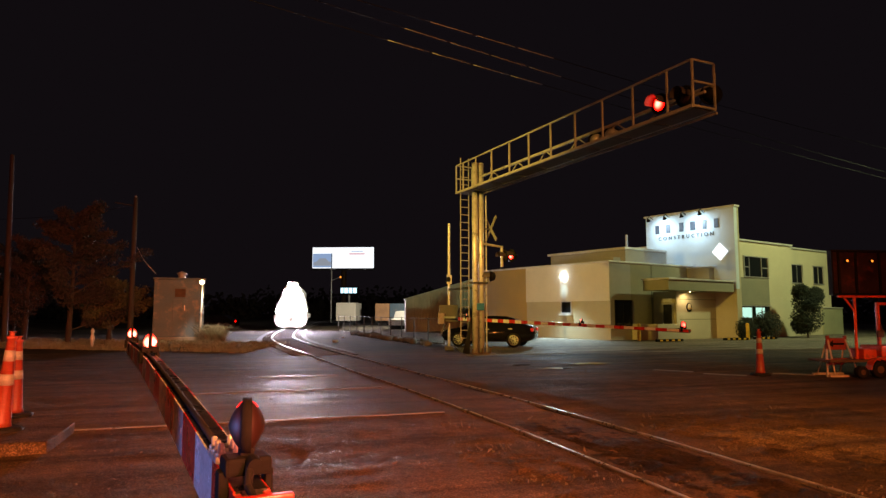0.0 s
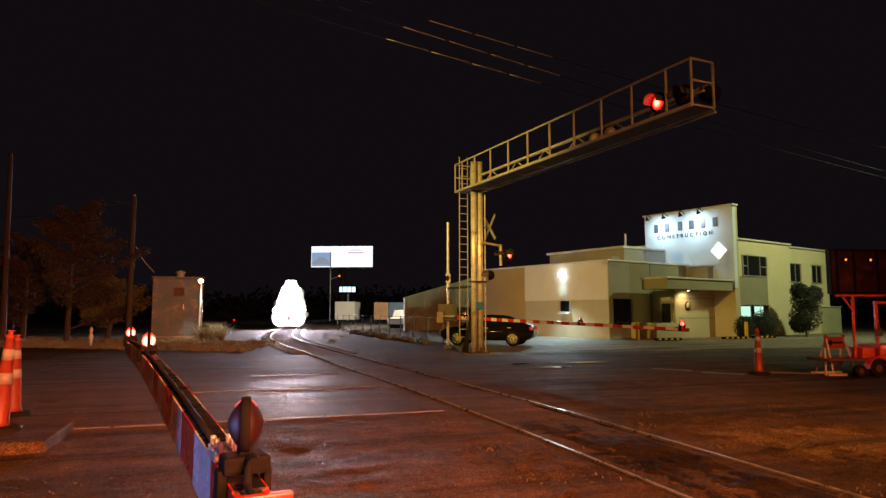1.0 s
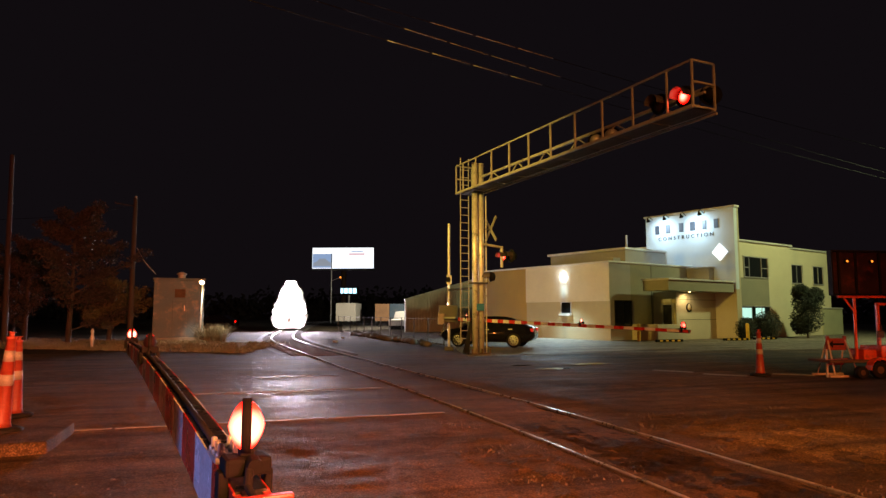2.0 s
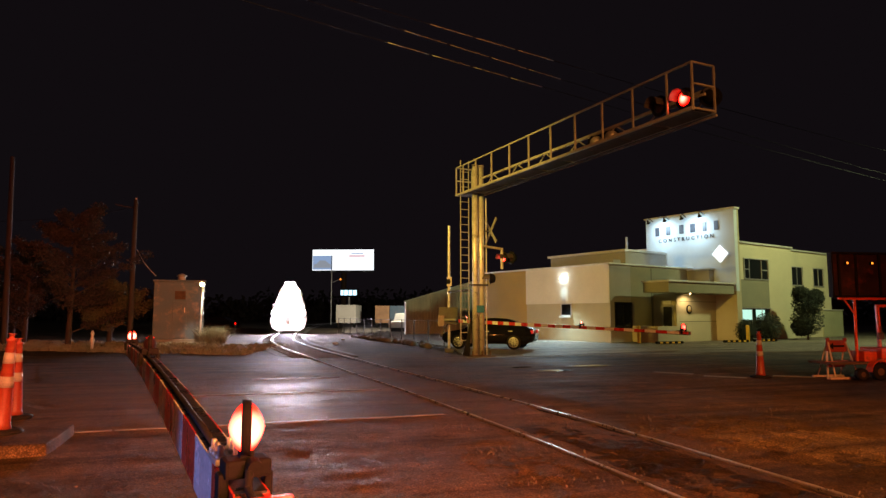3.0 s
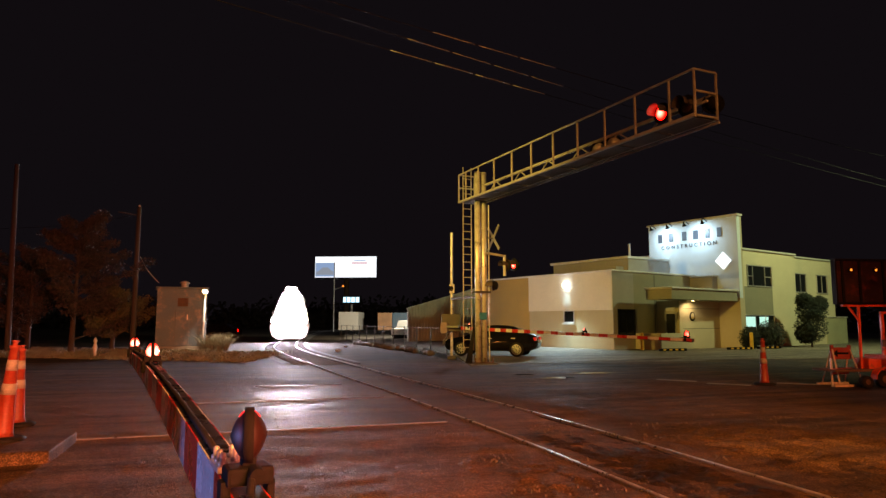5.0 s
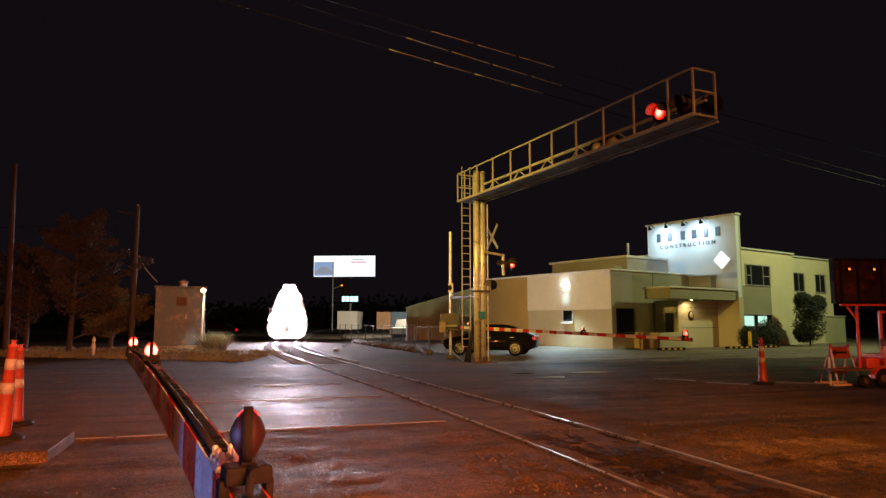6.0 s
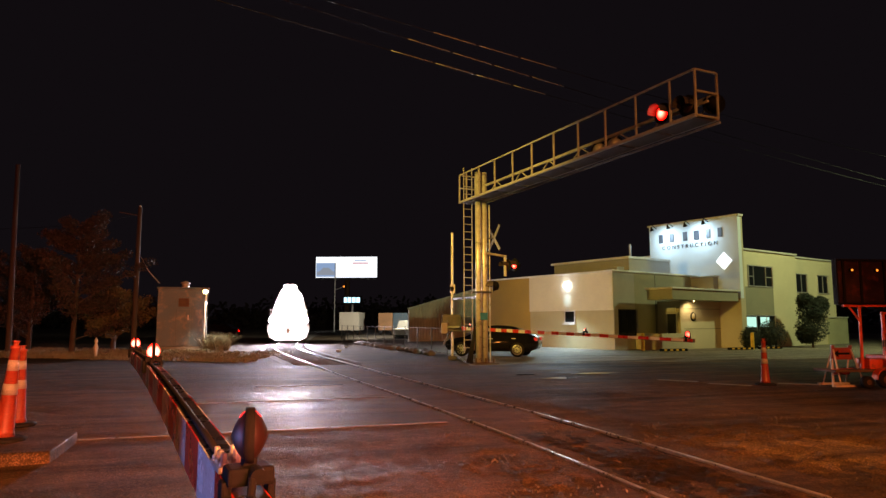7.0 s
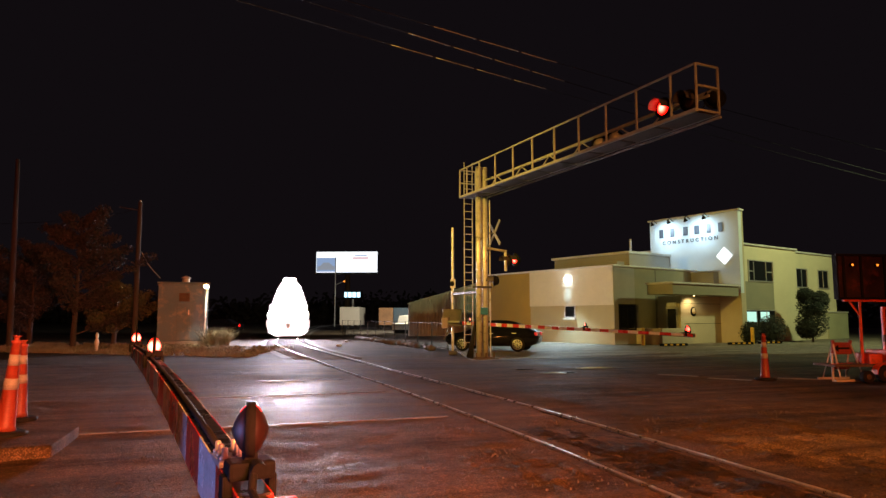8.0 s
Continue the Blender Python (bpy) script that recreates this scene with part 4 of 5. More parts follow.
    for k in range(6):
        a, b_ = -0.1 + k * 0.05, 0.12 + 0.035 * k
        part("cable", tube([(0.62, 0.3 + b_ * 0.4, 1.5 - k * 0.06), (0.6 + a * 0.3, 0.22 + b_ * 0.3, 1.0), (0.62 + a, 0.12 + b_ * 0.2, 0.45), (0.66 + a * 1.6, 0.0 + b_ * 0.3, 0.02)], 0.022, 8), RUBBER, c, "dark cable hanging to the ground")
    # flashers on the truss: the front pair faces the street, another pair is seen from behind
    def flasher(x, y, z, turn, phase, hoodlen=0.32, lit=LAMP_RED, rad=0.185, shell=BLACK):
        m = Matrix.Translation((x, y, z)) @ Matrix.Rotation(radians(turn), 4, "Z")
        h = part("flasher_housing", lathe([(0.05, -0.22), (0.15, -0.18), (rad * 1.12, -0.02), (rad * 1.12, 0.0)], 22, m=m @ Matrix.Rotation(-math.pi / 2, 4, "Y")), shell, c, "black flasher housing" if shell == BLACK else "dull aluminium flasher housing")
        back = part("background_plate", lathe([(0.17, 0.0), (0.27, 0.0), (0.27, 0.012), (0.17, 0.012)], 26, m=m @ Matrix.Rotation(-math.pi / 2, 4, "Y")), BLACK, h, "round black background")
        hood = bmesh.new()
        for i in range(13):
            a0, a1 = radians(-10 + 200 * i / 13), radians(-10 + 200 * (i + 1) / 13)
            vs = [hood.verts.new((-d, rad * 1.1 * math.cos(a), rad * 1.1 * math.sin(a))) for d, a in ((0, a0), (hoodlen, a0), (hoodlen, a1), (0, a1))]
            hood.faces.new(vs)
        hood.transform(m)
        part("hood", hood, HOOD, h, "black visor")
        place = m @ Matrix.Translation((0.0, 0, 0))
        lamp_core(h, place, rad, 1.0, 0, phase, lit).scale = (0.35, 1, 1)
        return h
    toward = -ang - 100            # lenses turned toward the near street side
    flasher(11.38, 0.09, 6.90, toward + 128, PHASE_B)
    flasher(12.05, 0.27, 6.92, toward + 128, PHASE_A)
    flasher(L - 0.2, w + 0.1, 6.95, toward, None, lit=RED_LENS)
    flasher(L - 3.9, w + 0.1, 6.85, toward, None, lit=RED_LENS, shell=GALV)
    flasher(L - 4.6, w + 0.1, 6.85, toward, None, lit=RED_LENS, shell=GALV)
    part("crossarm", bar((L - 1.6, 0.52, 6.93), (L - 0.1, 0.52, 6.95), 0.06), GALV, c)
    # crossbuck and lower flashers on the mast
    cb = bmesh.new()
    for s in (-1, 1):
        bar((0.5, 1.06, 4.95 - s * 0.48), (1.4, 1.06, 4.95 + s * 0.48), 0.02, 0.13, bm=cb)
    part("crossbuck", cb, WEATHERED_BOARD, c, "weathered white crossed boards")
    part("crossbuck_bracket", bar((0.9, 0.85, 4.95), (0.9, 1.06, 4.95), 0.05), ALU_DARK, c)
    part("lamp_arm", rod((0.9, 0.7, 4.35), (0.9, 1.62, 4.25), 0.05, bm=rod((0.9, 1.6, 3.45), (0.9, 1.6, 4.3), 0.06)), GALV, c)
    flasher(1.1, 1.92, 3.9, toward + 130, PHASE_B, 0.3, LAMP_RED, 0.15)
    flasher(0.85, 1.72, 3.9, toward + 130, PHASE_A, 0.3, LAMP_RED, 0.15)
    flasher(0.9, 1.05, 3.05, 60, None, lit=RED_LENS)
    return c


# ---------------------------------------------------------------- the train
def build_train():
    m = thing("locomotive", pose(-16, 64, 0), "freight locomotive with pale nose and glaring white headlights", "locomotive")
    # local -y points ahead
    part("frame", box(-1.5, 1.5, 0.6, 18.5, 1.0, 1.5, 0.05), LOCO_PAINT, m)
    part("pilot", prism([(-0.95, 0.15), (0.95, 0.15), (1.4, 0.4), (1.6, 0.95), (1.6, 1.3), (1.45, 1.5), (-1.45, 1.5), (-1.6, 1.3), (-1.6, 0.95), (-1.4, 0.4)], 0.1, 0.6), LOCO_PAINT, m, "snow plough pilot")
    # body narrowed upwards so its burnt-out outline imitates the headlights' round glare
    def tapered(bm, z0, z1, share):
        for v in bm.verts:
            v.co.x *= 1 - (1 - share) * max(0.0, min(1.0, (v.co.z - z0) / (z1 - z0))) ** 1.4
        return bm

    def loaf(x, y0, y1, z0, z1, n=7):
        return merge(bmesh.new(), prism([(-x, z0)] + [(-x, z0 + (z1 - z0) * i / n) for i in range(1, n)] + [(-x * 0.8, z1), (x * 0.8, z1)] + [(x, z1 - (z1 - z0) * i / n) for i in range(1, n)] + [(x, z0)], y0, y1))
    part("nose", tapered(loaf(1.45, 0.9, 2.95, 1.45, 3.3), 1.7, 3.3, 0.66), LOCO_PAINT, m, "wide sloped nose")
    cab = part("cab", tapered(loaf(1.5, 2.9, 5.4, 1.45, 4.45), 1.9, 4.45, 0.45), LOCO_PAINT, m, "wide cab with a rounded roof")
    # panes glow to close dark gaps in the glare; no cab light known
    for x in (-0.72, 0.12):
        part("windscreen", box(x, x + 0.6, 2.86, 2.9, 3.2, 3.85), GLARE_PANE, cab, "cab windscreen given a glow to fill out the headlight glare")
    part("hood", box(-0.95, 0.95, 5.4, 17.8, 1.5, 4.1, 0.12), LOCO_PAINT, m, "long engine hood")
    part("headlight_housing", box(-0.55, 0.55, 2.82, 3.4, 4.1, 4.72, 0.14), LOCO_PAINT, m, "pale headlight housing")
    for x in (-0.45, 0.45):
        part("number_board", box(x - 0.18, x + 0.18, 2.85, 2.92, 4.0, 4.2), glow("lit_number_board", (1, 0.95, 0.9), 3), cab, "lit board")
    for i, (x, z, r) in enumerate(((-0.24, 4.42, 0.18), (0.24, 4.42, 0.18), (-1.2, 1.75, 0.22), (1.2, 1.75, 0.22))):
        y = 2.75 if i < 2 else 0.55
        h = part("headlight" if i < 2 else "ditch_light", lathe([(r * 0.7, 0.25), (r * 1.3, 0.1), (r * 1.3, 0.0), (r * 1.05, 0.0)], 18, m=Matrix.Translation((x, y, z)) @ Matrix.Rotation(-math.pi / 2, 4, "X")), BLACK, m, "glaring white headlight")
        part("lens", ball((x, y + 0.04, z), r * 1.15, (1, 0.35, 1)), HEADLIGHT, h, "glaring white lens", smooth=True)
        hood = bmesh.new()
        for k in range(24):
            vs = [hood.verts.new((x + r * q * math.cos(a), y - d, z + r * q * math.sin(a))) for d, q, a in ((0, 1.2, k * math.pi / 12), (0.26, 1.4, k * math.pi / 12), (0.26, 1.4, (k + 1) * math.pi / 12), (0, 1.2, (k + 1) * math.pi / 12))]
            hood.faces.new(vs)
        bmesh.ops.remove_doubles(hood, verts=hood.verts[:], dist=0.001)
        bmesh.ops.solidify(hood, geom=hood.faces[:], thickness=0.012)
        part("hood", hood, TRIM, h, "pale lamp hood")
    # added glowing balls, no real lamps: they burn the front out to white
    for x, y, z in ((-0.62, 0.72, 2.55), (0.62, 0.72, 2.55), (-0.62, 0.72, 1.7), (0.62, 0.72, 1.7), (-0.55, 2.66, 3.75), (0.55, 2.66, 3.75), (-0.8, -0.04, 0.75), (0.8, -0.04, 0.75), (-1.25, 2.66, 2.4), (1.25, 2.66, 2.4)):
        part("glare_bulb", ball((x, y, z), 0.055, (1, 0.7, 1), 10), GLARE_FILL, m, "small glowing ball added to whiten the locomotive's front", smooth=True)
    for x in (-1.4, 1.4):
        part("handrail", rod((x, 0.3, 1.2), (x, 0.3, 2.5), 0.03, bm=rod((x, 0.3, 2.5), (x, 2.9, 2.6), 0.03)), GALV, m)
    part("coupler", box(-0.15, 0.15, -0.4, 0.2, 0.75, 1.05, 0.04), LOCO_PAINT, m)
    for y in (2.6, 4.4, 13.6, 15.4):
        part("wheelset", rod((-0.8, y, 0.5), (0.8, y, 0.5), 0.48, seg=24), RUST, m)
    return m


# ---------------------------------------------------------------- motions
def motions():
    rows = []
    for i in range(9):
        y = 64.5 - 15.0 * (i / 8) ** 1.05
        p, d = at_track(y)
        rows.append((float(i), Matrix.Translation((p.x, p.y, 0.034)) @ Matrix.Rotation(math.atan2(d.y, d.x) + math.pi / 2, 4, "Z")))
    walk(TRAIN, rows)
    for core, place, axis, phase in FLASHERS:
        on = lambda t: any(a <= t < b for a, b in phase)
        scale = Matrix.Diagonal((*core.scale, 1))
        rows, state = [(0.0, 0.0 if on(0) else 180.0)], 0.0 if on(0) else 180.0
        edges = sorted(e for ab in phase for e in ab if 0 < e < 8)
        for e in edges:
            want = 0.0 if on(e + 0.02) else 180.0
            if want == state:
                continue
            rows += [(e - 0.116, state), (e - 0.083, state)]
            for k in range(4):
                rows.append((e - 0.05 + k / 30, state + (want - state) * k / 3))
            rows += [(e + 0.083, want), (e + 0.116, want)]
            state = want
        rows = [r for r in rows if r[0] < 7.98] + [(8.0, state)]
        walk(core, [(t, place @ Matrix.Rotation(radians(axis + a), 4, "Z")) for t, a in rows])


build_ground()
build_track()
build_company()
build_signals()
TRAIN = build_train()


# ---------------------------------------------------------------- things in the lot
def build_car(at, label):
    m = thing("sedan_car", at, label, "car")
    # side outline, nose towards -x
    low = [(-2.12, 0.35), (-2.18, 0.6), (-2.05, 0.78), (-1.2, 0.93), (-0.95, 0.95), (1.75, 1.0), (2.15, 0.98), (2.25, 0.72), (2.18, 0.36), (1.85, 0.25), (-1.9, 0.25)]
    body = prism(low, -0.88, 0.88)
    bmesh.ops.bevel(body, geom=body.edges[:], offset=0.07, segments=3, affect="EDGES")
    b = part("body", body, CAR_PAINT, m, "glossy black body", smooth=True)
    roof = bmesh.new()
    lo = [(-1.15, 0.93), (2.0, 0.99)]
    hi = [(-0.35, 1.40), (0.2, 1.46), (0.85, 1.43), (1.35, 1.28)]
    for s in (-1, 1):
        ring = [roof.verts.new((x, s * 0.82, z)) for x, z in lo[:1]] + [roof.verts.new((x, s * 0.6, z)) for x, z in hi] + [roof.verts.new((lo[1][0], s * 0.8, lo[1][1]))]
        roof.faces.new(ring if s < 0 else ring[::-1])
    roof.verts.ensure_lookup_table()
    n = 6
    for i in range(n - 1):
        roof.faces.new((roof.verts[i], roof.verts[n + i], roof.verts[n + i + 1], roof.verts[i + 1]))
    bmesh.ops.recalc_face_normals(roof, faces=roof.faces[:])
    bmesh.ops.bevel(roof, geom=roof.edges[:], offset=0.05, segments=2, affect="EDGES")
    part("cabin", roof, CAR_PAINT, m, "black roof and pillars", smooth=True)
    for s in (-1, 1):
        for a in ([(-0.8, 0.98), (-0.3, 1.33), (0.28, 1.38), (0.3, 0.99)], [(0.36, 0.99), (0.35, 1.38), (0.85, 1.36), (1.45, 1.05), (1.4, 1.0)]):
            g = bmesh.new()
            vs = [g.verts.new((x, s * (0.84 - 0.24 * (z - 0.95) / 0.5), z)) for x, z in a]
            g.faces.new(vs)
            bmesh.ops.solidify(g, geom=g.faces[:], thickness=0.02)
            part("side_window", g, DARK_GLASS, m)
        part("mirror", ball((-0.75, s * 0.98, 1.0), 0.09, (0.7, 1, 0.7)), CAR_PAINT, m)
        part("door_handle", box(0.0, 0.2, s * 0.885, s * 0.905, 0.82, 0.85, bm=box(1.1, 1.3, s * 0.885, s * 0.905, 0.84, 0.87)), GALV, m)
        part("tail_light", box(2.02, 2.24, s * 0.62 - 0.2, s * 0.62 + 0.22, 0.74, 0.9, 0.03), glow("lit_tail_lamp", (1, 0.03, 0.02), 0.25, (0.4, 0.01, 0.01)), m, "dim red tail lamp")
        part("headlamp", box(-2.12, -1.85, s * 0.62 - 0.18, s * 0.62 + 0.2, 0.62, 0.75, 0.03), glass("lamp_glass", (0.5, 0.5, 0.5)), m)
        for x in (-1.32, 1.36):
            w = part("wheel", lathe([(0.2, -0.1), (0.31, -0.11), (0.335, -0.06), (0.335, 0.06), (0.31, 0.11), (0.2, 0.1)], 28, m=Matrix.Translation((x, s * 0.82, 0.335)) @ Matrix.Rotation(math.pi / 2, 4, "X")), RUBBER, m, "black tyre")
            rim = bmesh.new()
            mm = Matrix.Translation((x, s * 0.93, 0.335)) @ Matrix.Rotation(math.pi / 2, 4, "X")
            lathe([(0.215, -0.02), (0.235, 0.0), (0.235, 0.012), (0.2, 0.012)], 28, bm=rim, m=mm, caps=False)
            for k in range(10):
                t = bmesh.new()
                box(0.03, 0.22, -0.017, 0.017, -0.015, 0.015, bm=t)
                merge(rim, t, mm @ Matrix.Rotation(k * math.pi / 5, 4, "Z"))
            part("rim", rim, ALLOY, w, "ten-spoke alloy rim")
            part("brake_disc", lathe([(0.2, 0), (0.2, 0.01)], 20, m=Matrix.Translation((x, s * 0.915, 0.335)) @ Matrix.Rotation(math.pi / 2, 4, "X")), BLACK, w)


def build_cone(m, height=1.08, group="traffic cones"):
    c = thing("traffic_cone", m, "tall orange traffic cone with two white reflective bands", "traffic cone", group)
    h = height
    part("base", lathe([(0.27, 0), (0.27, 0.035), (0.2, 0.06)], 8), RUBBER, c, "black rubber base")
    part("body", lathe([(0.125, 0.06), (0.11, 0.12), (0.05, h * 0.92), (0.06, h * 0.925), (0.06, h * 0.95), (0.03, h * 0.955), (0.03, h * 0.985), (0.055, h)], 24), ORANGE, c, "orange plastic cone")
    for z0, z1 in ((0.46, 0.57), (0.70, 0.81)):
        r = lambda z: 0.126 - (0.076) * (z * h - 0.06) / (h * 0.86)
        part("band", lathe([(r(z0), z0 * h), (r(z1), z1 * h)], 24), BAND, c, "dusty white reflective band")
    return c


def build_lot_things():
    for x, y in ((11.2, 38.0), (18.1, 39.4)):
        bl = thing("bollard", pose(x, y, 0.006), "yellow steel bollard on the lot", "bollard", "bollards")
        part("post", rod((0, 0, 0), (0, 0, 0.95), 0.1, seg=16), YELLOW, bl)
        part("cap", ball((0, 0, 0.95), 0.1, (1, 1, 0.5)), YELLOW, bl)
    for x, y in ((12.6, 37.0), (17.2, 39.0), (19.6, 40.4)):
        w = solid("wheel_stop", box(-0.9, 0.9, -0.08, 0.08, 0, 0.14, 0.02), BLACK, "black rubber wheel stop with yellow marks", "wheel stop", pose(x, y, 0.006, 0, 0, 20), "wheel stops")
        for k in (-0.6, -0.2, 0.2, 0.6):
            part("mark", box(k - 0.09, k + 0.09, -0.085, -0.08, 0.03, 0.12), YELLOW, w, "yellow mark")
    # clipped evergreen and round shrub before the offices
    s = thing("evergreen_shrub", pose(23.6, 42.9, 0.0), "tall ragged evergreen shrub against the office wall", "shrub")
    part("trunk", rod((0, 0, 0), (0, 0, 1.2), 0.07, 0.04), BARK, s)
    cl = [((0, 0, 1.3), (1.0, 0.9, 1.1)), ((0.1, 0, 2.3), (0.95, 0.9, 0.8)), ((-0.35, 0, 3.0), (0.55, 0.5, 0.5)), ((0.6, 0, 2.8), (0.55, 0.5, 0.5)), ((-0.4, 0, 0.8), (0.6, 0.6, 0.6))]
    part("crown", clumps(cl, 15000, 0.11, 3), SHRUB, s)
    s = thing("round_shrub", pose(19.6, 41.0, 0.0), "rounded dark evergreen shrub before the window", "shrub")
    part("trunk", rod((0, 0, 0), (0, 0, 0.5), 0.05, 0.04), BARK, s)
    part("crown", clumps([((-0.9, 0, 0.65), (0.65, 0.7, 0.7)), ((0.45, 0, 0.85), (0.9, 0.8, 0.9))], 8000, 0.09, 5), SHRUB, s)


def build_message_trailer():
    t = thing("message_trailer", pose(11.2, 16.9, 0.0, 0, 0, 8), "orange trailer carrying a large dark message board", "trailer")
    # local x to the picture's right
    part("board", box(-1.37, 1.9, -0.08, 0.0, 2.1, 3.15, 0.02), BOARD, t, "dark message board back with red glow painted on in blotches")
    part("board_edge", box(-1.41, 1.95, -0.12, 0.04, 2.05, 2.1, bm=box(-1.41, 1.95, -0.12, 0.04, 3.15, 3.2, bm=box(-1.41, -1.37, -0.12, 0.04, 2.1, 3.15))), BLACK, t, "black board frame")
    for x in (-1.2, -0.72, -0.05, 0.8, 1.8):
        part("board_rib", box(x - 0.03, x + 0.03, -0.11, -0.08, 2.1, 3.15), BLACK, t)
    for x in (-0.98, -0.28):
        l = part("warning_lamp", lathe([(0.05, 0), (0.05, 0.05)], 14, m=Matrix.Translation((x, -0.08, 2.92)) @ Matrix.Rotation(math.pi / 2, 4, "X")), BLACK, t)
        part("lens", ball((x, -0.14, 2.92), 0.03, (1, 0.5, 1)), LAMP_AMBER, l, "lit amber lens")
    part("cross_beam", box(-1.2, 0.35, -0.04, 0.04, 1.99, 2.05, 0.01), ORANGE_PAINT, t, "orange beam")
    part("mast", rod((-0.76, 0, 0.42), (-0.74, 0, 2.0), 0.036, seg=12), ORANGE_PAINT, t, "orange mast")
    part("brace", bar((-1.02, 0, 1.98), (-0.74, 0, 1.62), 0.04), ORANGE_PAINT, t)
    part("brace", bar((0.62, 0, 2.0), (0.42, 0, 1.85), 0.04), ORANGE_PAINT, t)
    fr = part("lifting_frame", box(-0.14, -0.07, -0.04, 0.04, 0.6, 1.84, 0.01, bm=box(-0.14, 1.4, -0.04, 0.04, 1.8, 1.87, 0.01)), ORANGE_PAINT, t, "orange lifting frame")
    part("winch", box(-0.19, -0.02, -0.09, -0.03, 0.98, 1.16, 0.02, bm=rod((-0.1, -0.12, 1.1), (-0.1, -0.06, 1.32), 0.015)), RUST, fr, "small rusty hand winch")
    part("frame", box(-1.75, 2.2, -0.3, 0.5, 0.38, 0.44, 0.01), RUST, t, "dark trailer frame")
    part("deck_edge", box(-0.45, 2.2, -0.36, -0.3, 0.42, 0.5, 0.01), ORANGE_PAINT, t, "orange deck edge")
    part("battery_box", box(-0.3, 1.9, -0.28, 0.45, 0.5, 0.78, 0.03), ORANGE_PAINT, t, "orange battery box")
    part("toolbox", box(-0.72, -0.36, -0.2, 0.3, 0.44, 0.7, 0.03), ORANGE_PAINT, t, "small orange tool box")
    part("drawbar", bar((-1.7, -0.1, 0.41), (-0.9, 0.2, 0.41), 0.07), ORANGE_PAINT, t)
    for x, r in ((-1.0, 0.15), (-0.52, 0.21)):
        w = part("wheel", lathe([(r * 0.5, -0.07), (r * 0.93, -0.08), (r, -0.05), (r, 0.05), (r * 0.93, 0.08), (r * 0.5, 0.07)], 24, m=Matrix.Translation((x, -0.4, r)) @ Matrix.Rotation(math.pi / 2, 4, "X")), RUBBER, t, "black tyre")
        part("hub", lathe([(r * 0.52, 0), (r * 0.4, 0.03)], 16, m=Matrix.Translation((x, -0.45, r)) @ Matrix.Rotation(math.pi / 2, 4, "X")), RUST, w)
    fd = bmesh.new()
    for k in range(8):
        a0, a1 = math.pi * k / 8, math.pi * (k + 1) / 8
        bar((-0.52 - 0.27 * math.cos(a0), -0.4, 0.21 + 0.27 * math.sin(a0)), (-0.52 - 0.27 * math.cos(a1), -0.4, 0.21 + 0.27 * math.sin(a1)), 0.2, 0.02, bm=fd)
    part("fender", fd, ORANGE_PAINT, t, "curved orange fender")
    part("jack", rod((-1.6, 0.0, 0.0), (-1.6, 0.0, 0.7), 0.03), GALV, t)
    wl = part("work_lamp", ball((0.08, -0.34, 0.8), 0.07), BLACK, t)
    part("lens", ball((0.08, -0.4, 0.8), 0.065, (1, 0.5, 1)), glow("lit_work_lamp", (1, 0.93, 0.8), 30), wl, "glaring white lens")
    # folding barricade with an arrow panel
    b = thing("barricade", pose(10.05, 17.0, 0.0, 0, 0, 10), "orange folding barricade with black arrow panel", "barricade")
    part("panel", box(-0.28, 0.3, -0.02, 0.02, 0.66, 0.96, 0.008), ORANGE, b, "orange arrow panel")
    part("arrow", prism([(-0.22, 0.81), (-0.1, 0.9), (-0.1, 0.835), (0.22, 0.835), (0.22, 0.785), (-0.1, 0.785), (-0.1, 0.72)], -0.03, -0.02), BLACK, b, "black arrow")
    part("lower_panel", box(-0.42, 0.05, -0.2, -0.17, 0.3, 0.44, 0.008), ORANGE, b, "orange lower rail")
    for x in (-0.24, 0.26):
        part("cap", box(x - 0.04, x + 0.04, -0.03, 0.03, 0.95, 1.02, 0.01), ORANGE, b)
        for k in (-1, 1):
            part("leg", bar((x, k * 0.02, 0.92), (x + x * 0.35, k * 0.32, 0.0), 0.036, 0.02), CREAM, b, "weathered white leg")
    part("foot", box(-0.5, 0.45, -0.36, -0.28, 0, 0.06, 0.015), CREAM, b, "weathered white foot rail")
    part("foot", box(-0.45, 0.45, 0.28, 0.36, 0, 0.06, 0.015), CREAM, b, "weathered white foot rail")


